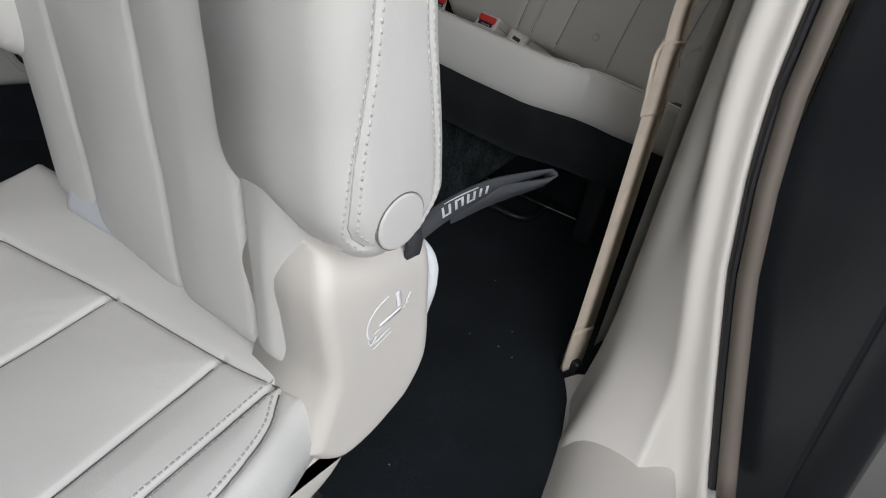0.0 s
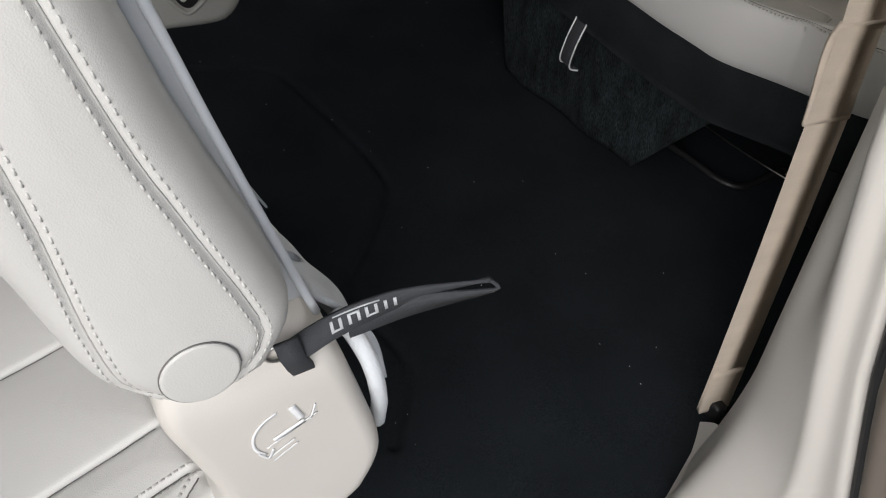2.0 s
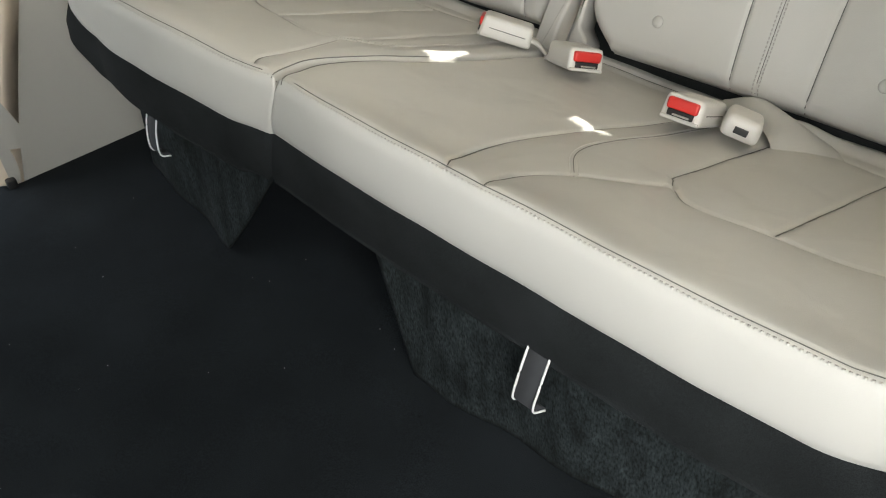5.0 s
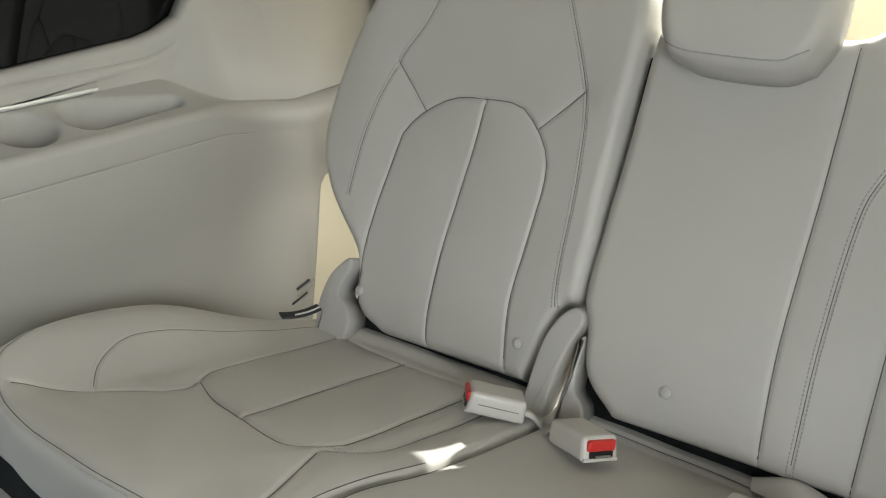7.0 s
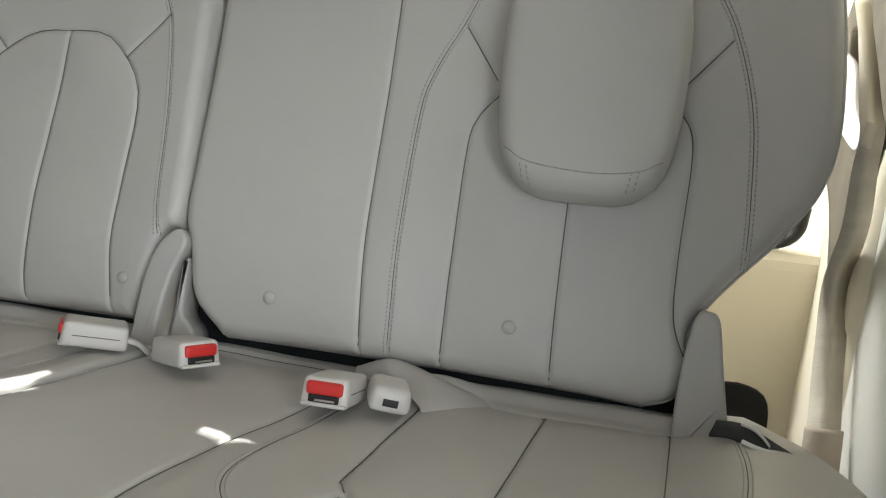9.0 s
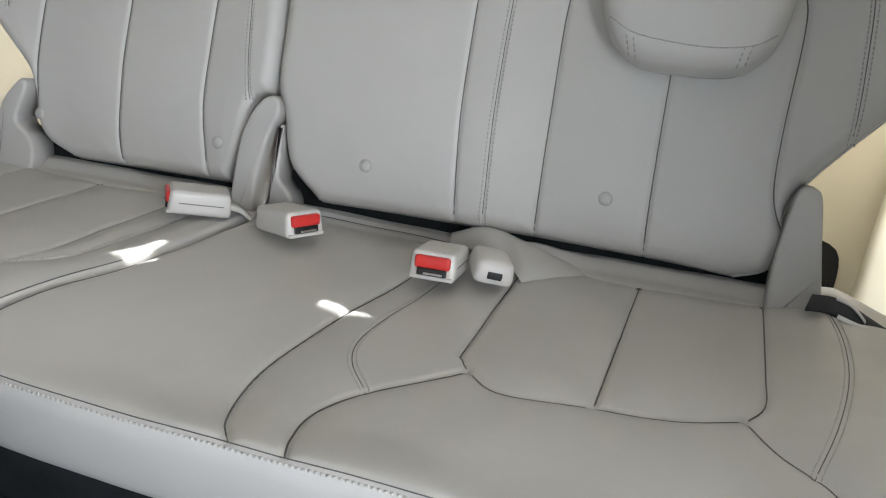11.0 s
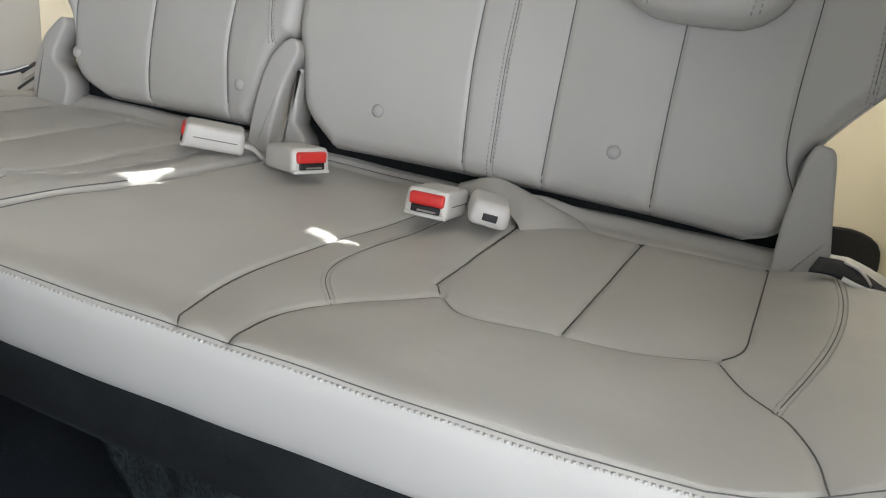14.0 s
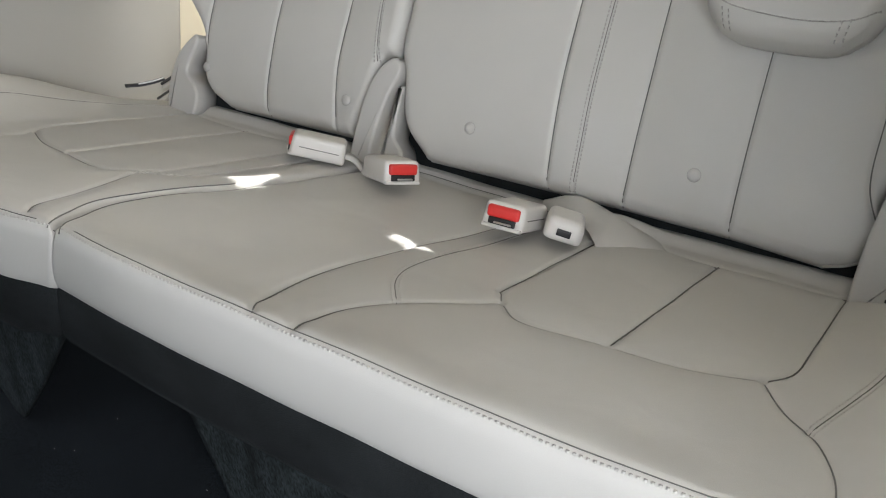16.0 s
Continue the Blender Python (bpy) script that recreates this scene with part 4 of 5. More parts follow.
# belt buckles on the bench
def buckle(at, yaw, pitch, roll=0.0, small=False, label="light grey belt buckle with a red release button"):
    base = SEAT @ Matrix.Translation(at) @ pose(0, 0, 0, pitch, roll, yaw)
    ob = thing("seat_belt_buckle", tuple(base.translation), label, "buckle", "bench buckles")
    if not small:
        L, Wd, H = 0.082, 0.054, 0.032
        part("body", *rounded(Wd, L, H, 0.0075, base @ pose(0, L / 2, H / 2), taper=0.94, seg=4), BUCKLE, ob)
        part("mouth", *rounded(Wd - 0.020, 0.006, H * 0.26, 0.0015, base @ pose(0, 0.0012, H * 0.29)), BLACK, ob, "black buckle mouth")
        part("latch", *rounded(0.022, 0.006, 0.0022, 0.0008, base @ pose(0.002, -0.0006, H * 0.24)), CHROME, ob)
        part("button", *rounded(Wd - 0.013, 0.02, H * 0.45, 0.004, base @ pose(0, 0.0074, H * 0.655, 6)), RED, ob, "red release button")
        part("lip", *rounded(Wd - 0.004, 0.012, H * 0.15, 0.0022, base @ pose(0, 0.0045, H * 0.085)), BUCKLE, ob)
        part("side_groove", *rounded(0.0008, L * 0.7, 0.0012, 0.0003, base @ pose(Wd * 0.484, L * 0.52, H * 0.48)), CREASE_SHADE, ob)
    else:
        L, Wd, H = 0.060, 0.048, 0.029
        part("body", *rounded(Wd, L, H, 0.011, base @ pose(0, L / 2, H / 2), taper=0.92, seg=5), BUCKLE, ob)
        part("slot", *rounded(0.017, 0.004, 0.008, 0.001, base @ pose(0, 0.0005, H * 0.45)), BLACK, ob, "black slot")
    part("strap", *ribbon([tuple(base @ Vector((0, L - 0.005, 0.012))), tuple(base @ Vector((0, L + 0.012, 0.009))), tuple(base @ Vector((0, L + 0.03, -0.004)))], tuple(base.to_3x3() @ Vector((1, 0, 0))), 0.034, 0.004, 12), BUCKLE, ob)
    return ob


buckle((-0.236, 0.246, 0.010), -52, -7)
buckle((-0.026, 0.240, 0.010), 60, -7)
buckle((0.160, 0.178, 0.010), 5, -8)
buckle((0.222, 0.214, 0.003), 24, 2, 9, small=True, label="small light grey belt latch with a black slot")

# leather flap folded up behind the two middle buckles
FOLD = [spline(r, 36) for r in (
    [(0.128, 0.350, -0.002), (0.165, 0.338, 0.000), (0.205, 0.318, 0.000), (0.232, 0.285, -0.001), (0.250, 0.266, -0.012)],
    [(0.126, 0.356, 0.004), (0.166, 0.345, 0.015), (0.205, 0.330, 0.014), (0.240, 0.298, 0.008), (0.262, 0.277, -0.010)],
    [(0.124, 0.364, 0.008), (0.168, 0.354, 0.026), (0.207, 0.343, 0.022), (0.248, 0.312, 0.012), (0.280, 0.290, -0.010)],
    [(0.122, 0.374, 0.006), (0.172, 0.366, 0.025), (0.215, 0.356, 0.021), (0.262, 0.334, 0.012), (0.300, 0.318, -0.008)],
    [(0.120, 0.388, -0.004), (0.176, 0.384, 0.006), (0.222, 0.378, 0.004), (0.275, 0.360, 0.002), (0.320, 0.345, -0.010)])]
rows = [spline([r[i] for r in FOLD], 14) for i in range(36)]
V = [tuple(SEAT @ Vector(p)) for r in rows for p in r]
part("leather_fold", V, [(i * 14 + j, i * 14 + j + 1, i * 14 + j + 15, i * 14 + j + 14) for i in range(35) for j in range(13)], LEATHER, bench_wide, "folded leather flap")


# ---- second row ----
REARP = material("blue_grey_panel", (0.46, 0.48, 0.50), 0.5, var=0.03, bump=0.1, bump_scale=500)
YZ = lambda x: frame3((x, 0, 0), (0, 1, 0), (0, 0, 1))  # noqa: E731  plane facing +x


def flat_line(pts, x, mat, parent, width=0.0016, name="print", label=""):
    """A thin printed line on a side panel that faces +x."""
    p = [(x, y, z) for y, z in pts]
    t = np.gradient(np.array(spline(p, 16)), axis=0)
    ac = np.cross(t, (1, 0, 0))
    return part(name, *ribbon(p, ac, width, 0.0008, 16), mat, parent, label)


seat2 = thing("second_row_seat", (0.66, -0.45, 0.0), "pale grey leather captain's chair with a grey release shield", "car seat", "second row")
C2 = frame3((0, -0.50, 0.139), (1, 0, 0), (0, 1, 0.36))
C2_SEAMS = [
    [(0.492, 0.208), (0.484, 0.10), (0.465, -0.19)], [(0.645, 0.240), (0.640, 0.09), (0.632, -0.19)], [(0.779, 0.262), (0.788, 0.09), (0.800, -0.19)], [(0.833, 0.276), (0.843, 0.09), (0.857, -0.19)],
    [(0.41, 0.190), (0.492, 0.208), (0.645, 0.240), (0.779, 0.262), (0.833, 0.276), (0.852, 0.281)],
    [(0.842, 0.272), (0.866, 0.235), (0.884, 0.15), (0.888, 0.05), (0.884, -0.19)],
]
pad_c2 = Pad(C2, [(0.40, -0.20), (0.64, -0.21), (0.885, -0.20)], [(0.885, -0.20), (0.905, 0.0), (0.899, 0.155), (0.894, 0.22), (0.880, 0.266), (0.862, 0.325)], [(0.40, 0.300), (0.62, 0.330), (0.862, 0.325)], [(0.40, -0.20), (0.395, 0.05), (0.40, 0.300)], C2_SEAMS, 210, 220, edge=0.02, puff=0.006, depth=0.004, width=0.003)
part("cushion", *pad_c2.mesh_data([(0.003, 0.008), (0.002, 0.03), (-0.01, 0.045)]), LEATHER, seat2)
tagged(part("stitching", *pad_c2.stitches([offset(C2_SEAMS[3], -0.005), offset(C2_SEAMS[3], 0.005), offset(C2_SEAMS[5], 0.004)]), THREAD, seat2), kind="stuff")
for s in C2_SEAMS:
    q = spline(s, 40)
    part("seam", *tube(pad_c2.lift(q, pad_c2.height(q) + 0.0004), 0.0009, 5), CREASE_SHADE, seat2)
# back: middle pad, two bolsters, rear panel
K2 = frame3((0, -0.255, 0.330), (1, 0, 0), (0, -0.235, 0.97))
K2_SEAMS = [[(0.553, -0.10), (0.553, 0.60)], [(0.690, -0.11), (0.692, 0.60)], [(0.800, -0.10), (0.806, 0.60)]]
pad_k2 = Pad(K2, [(0.46, -0.105), (0.66, -0.115), (0.845, -0.095)], [(0.845, -0.095), (0.855, 0.03), (0.875, 0.12), (0.885, 0.3), (0.85, 0.60)], [(0.47, 0.60), (0.66, 0.615), (0.85, 0.60)], [(0.46, -0.105), (0.46, 0.3), (0.47, 0.60)], K2_SEAMS, 130, 150, edge=0.03, puff=0.008, depth=0.004, width=0.003)
part("backrest", *pad_k2.mesh_data([(0.002, 0.015), (0.0, 0.028)]), LEATHER, seat2)
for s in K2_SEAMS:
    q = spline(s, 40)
    part("seam", *tube(pad_k2.lift(q, pad_k2.height(q) + 0.0004), 0.0009, 5), CREASE_SHADE, seat2)
F_ST = [(-0.256, 0.408), (-0.274, 0.425), (-0.283, 0.47), (-0.287, 0.52), (-0.292, 0.57), (-0.318, 0.75), (-0.33, 0.90)]
R_ST = [(-0.232, 0.402), (-0.206, 0.411), (-0.192, 0.437), (-0.199, 0.468), (-0.222, 0.53), (-0.243, 0.593), (-0.280, 0.75), (-0.30, 0.90)]


def bolster(x, thick, seams, dy=0.0):
    pad = Pad(frame3((x, dy, 0), (0, 1, 0), (0, 0, 1)), [(-0.262, 0.402), (-0.246, 0.392), (-0.232, 0.390), (-0.212, 0.393), (-0.192, 0.402)], [(-0.192, 0.402), (-0.175, 0.435), (-0.182, 0.47), (-0.222, 0.584), (-0.262, 0.75), (-0.285, 0.90), (-0.300, 0.945)], [(-0.352, 0.935), (-0.33, 0.948), (-0.300, 0.945)], [(-0.262, 0.402), (-0.287, 0.435), (-0.305, 0.50), (-0.322, 0.57), (-0.360, 0.80), (-0.352, 0.935)], seams, 70, 260, edge=0.030, puff=0.003, depth=0.0025, width=0.0026)
    part("bolster", *pad.mesh_data([(0.002, 0.02), (0.0, thick)]), LEATHER, seat2, "stitched leather side bolster")
    return pad


bolster(0.505, 0.06, [], -0.035)
pad_bo = bolster(0.918, 0.09, [offset(F_ST, 0.004), offset(R_ST, -0.004)])
for q in pad_bo.seams:
    part("seam", *tube(pad_bo.lift(q, pad_bo.height(q) + 0.0002), 0.0006, 5), THREAD, seat2)
tagged(part("stitching", *pad_bo.stitches([F_ST, offset(F_ST, 0.008), R_ST, offset(R_ST, -0.008)], gap=0.0062, length=0.0034, thick=0.0005), THREAD_PALE, seat2, "grey thread stitching"), kind="stuff")
DISC = [(-0.233 + 0.0215 * math.cos(a), 0.430 + 0.0215 * math.sin(a)) for a in np.linspace(0, 2 * math.pi, 20, endpoint=False)]
part("pivot_cap", *slab(DISC, YZ(0.9175), 0.0045, 0.002, n=48), LEATHER, seat2, "round pivot cap")
part("pivot_ring", *tube([(0.9202, y, z) for y, z in spline(DISC + [DISC[0]], 60)], 0.0006, 6), CREASE_SHADE, seat2)
REAR = [(0.47, -0.055), (0.66, -0.05), (0.80, -0.03), (0.855, 0.0), (0.866, 0.15), (0.860, 0.40), (0.82, 0.54), (0.66, 0.55), (0.49, 0.54), (0.465, 0.30), (0.46, 0.12)]
part("rear_panel", *slab([(-x, z) for x, z in REAR], frame3((0, -0.270, 0.36), (-1, -0.125, 0), (0, -0.27, 0.96)), 0.020, 0.012, n=120), REARP, seat2, "smooth blue-grey panel on the back of the seat")
part("back_shell", *slab([(-x * 0.97 - 0.02, z + 0.004) for x, z in REAR], frame3((0, -0.306, 0.375), (-1, -0.12, 0), (0, -0.255, 0.965)), 0.034, 0.015, n=100), LEATHER, seat2)
part("panel_ridge", *tube([(0.866, -0.151, 0.39), (0.866, -0.166, 0.437), (0.867, -0.194, 0.53), (0.864, -0.217, 0.61), (0.858, -0.249, 0.72), (0.84, -0.284, 0.83)], 0.003, 8, 40), REARP, seat2, "rounded edge of the back panel")



def felt_flap():
    """Ragged felt apron below the back panel: upper line, lower line, frayed by noise, 6 mm thick."""
    up = spline([(0.392, -0.196, 0.332), (0.47, -0.183, 0.326), (0.55, -0.171, 0.322), (0.65, -0.160, 0.335), (0.76, -0.148, 0.356), (0.83, -0.136, 0.364)], 120)
    low = spline([(0.425, -0.132, 0.215), (0.52, -0.118, 0.200), (0.63, -0.105, 0.217), (0.70, -0.098, 0.232), (0.77, -0.092, 0.247), (0.835, -0.088, 0.258)], 120)
    V, F, m = [], [], 16
    for lay in (0, 1):
        for j in range(m):
            t = j / (m - 1)
            for i in range(120):
                n1 = noise.noise(Vector((i * 0.11, t * 2.0, 3.0)))
                n2 = noise.noise(Vector((i * 0.9, t * 9.0, 7.0)))
                w = t + (0.06 * noise.noise(Vector((i * 0.16, 1.0, 0.0))) + 0.025 * n2) * (t > 0.85) - (0.22 * math.exp(-(((i - 62) / 5.0) ** 2)) + 0.16 * math.exp(-(((i - 99) / 2.5) ** 2)) + 0.05 * noise.noise(Vector((i * 0.25, 5.0, 0.0)))) * (t < 0.15) * -1
                p = up[i] * (1 - w) + low[i] * w
                V.append((p[0], p[1] + 0.004 * n1 + 0.020 * math.sin(math.pi * t) * 0.5 - lay * 0.006, p[2] + 0.004 * n1 + 0.008 * math.sin(math.pi * t)))
    g = lambda l, j, i: (l * m + j) * 120 + i  # noqa: E731
    for j in range(m - 1):
        for i in range(119):
            F += [(g(0, j, i), g(0, j, i + 1), g(0, j + 1, i + 1), g(0, j + 1, i)), (g(1, j, i), g(1, j + 1, i), g(1, j + 1, i + 1), g(1, j, i + 1))]
    for i in range(119):
        F += [(g(0, 0, i), g(1, 0, i), g(1, 0, i + 1), g(0, 0, i + 1)), (g(0, m - 1, i), g(0, m - 1, i + 1), g(1, m - 1, i + 1), g(1, m - 1, i))]
    for j in range(m - 1):
        F += [(g(0, j, 0), g(0, j + 1, 0), g(1, j + 1, 0), g(1, j, 0)), (g(0, j, 119), g(1, j, 119), g(1, j + 1, 119), g(0, j + 1, 119))]
    return V, F


part("felt_flap", *felt_flap(), WFELT, seat2, "ragged white felt apron")
part("felt_edge", *tube([(0.838, -0.128, 0.352), (0.862, -0.122, 0.345), (0.872, -0.116, 0.325), (0.866, -0.108, 0.28), (0.846, -0.101, 0.225)], 0.0065, 10, 40), WFELT, seat2, "white felt edging")
part("felt_label", *rounded(0.046, 0.020, 0.002, 0.0008, pose(0.622, -0.1275, 0.306, -63, 0, 8)), REARP, seat2, "small blue-grey cloth label")
part("rear_lower", *rounded(0.34, 0.03, 0.14, 0.012, pose(0.67, -0.205, 0.30, -6, 0, 7)), REARP, seat2)
pad_sh = Pad(YZ(0.890), [(-0.242, 0.190), (-0.225, 0.176), (-0.199, 0.166), (-0.165, 0.178), (-0.130, 0.206)], [(-0.130, 0.206), (-0.117, 0.235), (-0.115, 0.262), (-0.128, 0.315), (-0.142, 0.362), (-0.158, 0.392)], [(-0.256, 0.386), (-0.235, 0.397), (-0.195, 0.402), (-0.158, 0.392)], [(-0.242, 0.190), (-0.238, 0.225), (-0.235, 0.262), (-0.246, 0.302), (-0.259, 0.345), (-0.256, 0.386)], [], 90, 110, edge=0.014, puff=0.0, extra=lambda P: -0.75 * 0.008 * np.log1p(np.exp((P[:, 1] - 0.366 - 0.10 * (P[:, 0] + 0.2)) / 0.008)))
part("shield", *pad_sh.mesh_data([(0.001, 0.02), (0.0, 0.08)]), PILLAR, seat2, "moulded grey release shield with a white diagram")
VAL = [(-0.165, 0.185), (-0.225, 0.188), (-0.262, 0.182), (-0.30, 0.165), (-0.40, 0.135), (-0.60, 0.085), (-0.70, 0.055), (-0.68, 0.015), (-0.55, 0.030), (-0.40, 0.055), (-0.28, 0.088), (-0.20, 0.128)]
part("side_valance", *slab(VAL, YZ(0.80), 0.080, 0.02, n=100), PILLAR, seat2, "grey plastic side valance")
LEV = [(-0.199, 0.097), (-0.207, 0.071), (-0.237, 0.057), (-0.30, 0.034), (-0.35, 0.024), (-0.36, 0.05), (-0.30, 0.09), (-0.247, 0.110), (-0.217, 0.112)]
part("recline_lever", *slab(LEV, YZ(0.862), 0.022, 0.008, n=70), PILLAR, seat2, "grey recline lever with a round cap")
DISC2 = [(-0.227 + 0.020 * math.cos(a), 0.084 + 0.020 * math.sin(a)) for a in np.linspace(0, 2 * math.pi, 20, endpoint=False)]
part("lever_cap", *slab(DISC2, YZ(0.882), 0.004, 0.002, n=40), PILLAR, seat2)
for x, y, h in ((0.50, -0.65, 0.05), (0.80, -0.65, 0.05), (0.50, -0.28, 0.16), (0.78, -0.28, 0.16)):
    part("leg", *rounded(0.045, 0.09, h, 0.01, pose(x, y, h / 2)), BLACK, seat2, "black steel seat leg")
part("floor_rail", *rounded(0.05, 0.20, 0.03, 0.006, pose(0.80, -0.24, 0.016)), BLACK, seat2)
# diagram of a folding seat on the shield
XS = 0.8908
flat_line([(-0.200, 0.296), (-0.207, 0.306), (-0.207, 0.319), (-0.200, 0.330), (-0.190, 0.336)], XS, WHITE, seat2, 0.0022, label="white printed arrow")
flat_line([(-0.205, 0.300), (-0.199, 0.292), (-0.195, 0.300)], XS, WHITE, seat2, 0.0022)
flat_line([(-0.180, 0.337), (-0.174, 0.322)], XS, WHITE, seat2, 0.0055, label="white printed seat shape")
flat_line([(-0.194, 0.309), (-0.172, 0.319)], XS, WHITE, seat2, 0.004)
flat_line([(-0.199, 0.303), (-0.163, 0.323)], XS, WHITE, seat2, 0.0010)
flat_line([(-0.198, 0.292), (-0.180, 0.303)], XS, WHITE, seat2, 0.0012)
flat_line([(-0.196, 0.287), (-0.178, 0.298)], XS, WHITE, seat2, 0.0012)
flat_line([(-0.168, 0.318), (-0.164, 0.332)], XS, WHITE, seat2, 0.0014)
# release strap
ACROSS_S = [(-0.45, -0.1, 0.88), (-0.55, 0.0, 0.82), (-0.52, 0.0, 0.84), (-0.25, -0.1, 0.93), (0.30, -0.22, 0.88), (0.62, -0.34, 0.66), (0.68, -0.36, 0.62)]
STRAP_UP = [(0.884, -0.174, 0.380), (0.890, -0.160, 0.394), (0.895, -0.145, 0.405), (0.899, -0.128, 0.413), (0.904, -0.108, 0.420), (0.914, -0.080, 0.427), (0.922, -0.060, 0.432)]
strap = part("pull_strap", *ribbon(STRAP_UP, ACROSS_S, 0.0175, 0.0022, 50), STRAP, seat2, "black webbing release strap with grey print")
part("strap_return", *ribbon([(0.922, -0.060, 0.432), (0.926, -0.056, 0.427), (0.920, -0.064, 0.421), (0.911, -0.085, 0.416), (0.902, -0.110, 0.410), (0.892, -0.140, 0.398)], ACROSS_S[::-1][:6], 0.0165, 0.0022, 40), STRAP, strap)
part("strap_fold", *ribbon([(0.888, -0.178, 0.396), (0.892, -0.175, 0.382), (0.888, -0.169, 0.366)], (0, 1, 0.1), 0.016, 0.004, 12), STRAP, strap)


def strap_bar(s0, s1, low, high):
    """A printed bar on the outer face of the strap, between two stretches of its length and width."""
    p, ac = spline(STRAP_UP, 200), spline(ACROSS_S, 200)
    ac /= np.linalg.norm(ac, axis=1)[:, None]
    t = np.gradient(p, axis=0)
    nn = np.cross(t, ac)
    nn /= np.linalg.norm(nn, axis=1)[:, None]
    k = np.linspace(s0 * 199, s1 * 199, 5).astype(int)
    q = [p[i] + ac[i] * (low + high) / 2 + nn[i] * 0.0014 for i in k]
    part("print", *ribbon(q, [ac[i] for i in k], high - low, 0.0008, 8), PRINT, strap, "grey printed bar")


for k in range(4):
    a = 0.25 + 0.088 * k
    strap_bar(a, a + 0.014, -0.0035, 0.0045)
    strap_bar(a + 0.045, a + 0.059, -0.0035, 0.0045)
    if k != 3:
        strap_bar(a, a + 0.059, 0.0032 if k % 2 else -0.0035, 0.0045 if k % 2 else -0.0022)
strap_bar(0.27, 0.50, 0.0062, 0.0070)
part("ring", *tube([(0.884, -0.182 + 0.009 * math.cos(a), 0.384 + 0.0065 * math.sin(a)) for a in np.linspace(0, 2 * math.pi, 24)], 0.0016, 8), CHROME, seat2, "metal strap ring")
# inboard buckle of this seat
part("inboard_buckle", *rounded(0.024, 0.034, 0.036, 0.006, pose(0.463, -0.320, 0.240, 10, 12, -10)), BUCKLE, seat2, "light grey belt buckle")
part("buckle_button", *rounded(0.010, 0.026, 0.034, 0.003, pose(0.450, -0.322, 0.246, 10, 18, -10)), RED, seat2, "red release button")

seat2.location += Vector((-0.030, -0.028, 0.003))  # tipped forward, off its rear latch

# far seat of the second row, its side shield with a stowed buckle
mid = thing("second_row_seat", (-0.20, -0.30, 0.0), "pale grey second-row seat with a buckle parked in its side", "car seat", "second row")
MSH = [(-0.62, 0.20), (-0.45, 0.160), (-0.183, 0.163), (-0.05, 0.158), (-0.016, 0.166), (0.004, 0.192), (0.028, 0.250), (0.028, 0.33), (-0.04, 0.36), (-0.30, 0.36), (-0.60, 0.33)]
part("side_shield", *slab(MSH, YZ(-0.06), 0.06, 0.018, n=120), PLASTIC, mid, "beige moulded side shield")
RECESS = [(-0.122, 0.249), (-0.104, 0.224), (-0.088, 0.200), (-0.074, 0.195), (-0.058, 0.209), (-0.043, 0.226), (-0.050, 0.246), (-0.074, 0.280), (-0.094, 0.274)]
part("recess_lip", *tube([(0.0005, y, z) for y, z in spline([(-0.128, 0.250), (-0.092, 0.196), (-0.073, 0.189), (-0.038, 0.221), (-0.040, 0.242), (-0.072, 0.288)], 60)], 0.0035, 8), PLASTIC, mid)
part("recess", *slab(RECESS, YZ(-0.002), 0.0035, 0.001, n=60), BLACK, mid, "dark buckle recess")
part("parked_buckle", *rounded(0.020, 0.044, 0.056, 0.006, pose(-0.001, -0.085, 0.241, 37), seg=4), BUCKLE, mid, "beige parked buckle")
part("buckle_button", *rounded(0.016, 0.036, 0.011, 0.003, pose(0.003, -0.1005, 0.2615, 37)), RED, mid, "red release button")
M2 = frame3((0, -0.42, 0.37), (1, 0, 0), (0, 1, -0.08))
pad_m = Pad(M2, [(-0.42, -0.25), (-0.01, -0.25)], [(-0.01, -0.25), (-0.005, 0.28)], [(-0.42, 0.28), (-0.005, 0.28)], [(-0.42, -0.25), (-0.42, 0.28)], [], 40, 50, edge=0.025)
part("cushion", *pad_m.mesh_data([(0.004, 0.01), (0.0, 0.06)]), LEATHER, mid)
part("backrest", *rounded(0.40, 0.10, 0.55, 0.035, pose(-0.22, -0.17, 0.62, 14)), LEATHER, mid)
for y in (-0.52, -0.20):
    part("leg", *rounded(0.26, 0.05, 0.22, 0.01, pose(-0.22, y, 0.11)), BLACK, mid, "black steel seat leg")

# ---- pillar, sill and sliding door beside the second row ----
def pillar_row(z):
    """Section of the trim at height z: inner face, rounded nose, front face, crease, band by the seal."""
    cx = float(np.interp(z, (0.0, 0.07, 0.132, 0.203, 0.266, 0.384, 0.485, 1.3), (1.000, 0.987, 0.979, 0.965, 0.950, 0.928, 0.911, 0.905)))
    sx = float(np.interp(z, (0.0, 0.04, 0.166, 0.288, 0.40, 0.49, 1.3), (1.07, 1.056, 1.016, 0.979, 0.957, 0.946, 0.942)))
    foot = max(0.0, 1 - z / 0.16) ** 1.7
    band_x = cx + 0.4 * (sx - cx)
    return [(0.800, 0.46), (0.828, 0.36), (0.848, 0.295), (0.860 - 0.012 * foot, 0.262 - 0.02 * foot), (0.878 - 0.002 * foot, 0.238 - 0.05 * foot), (0.905, 0.222 - 0.09 * foot), (cx - 0.012, 0.204 - 0.07 * foot), (cx, 0.2005 - 0.06 * foot), (band_x, 0.208), (sx - 0.003, 0.206), (sx, 0.215), (sx + 0.003, 0.245)]


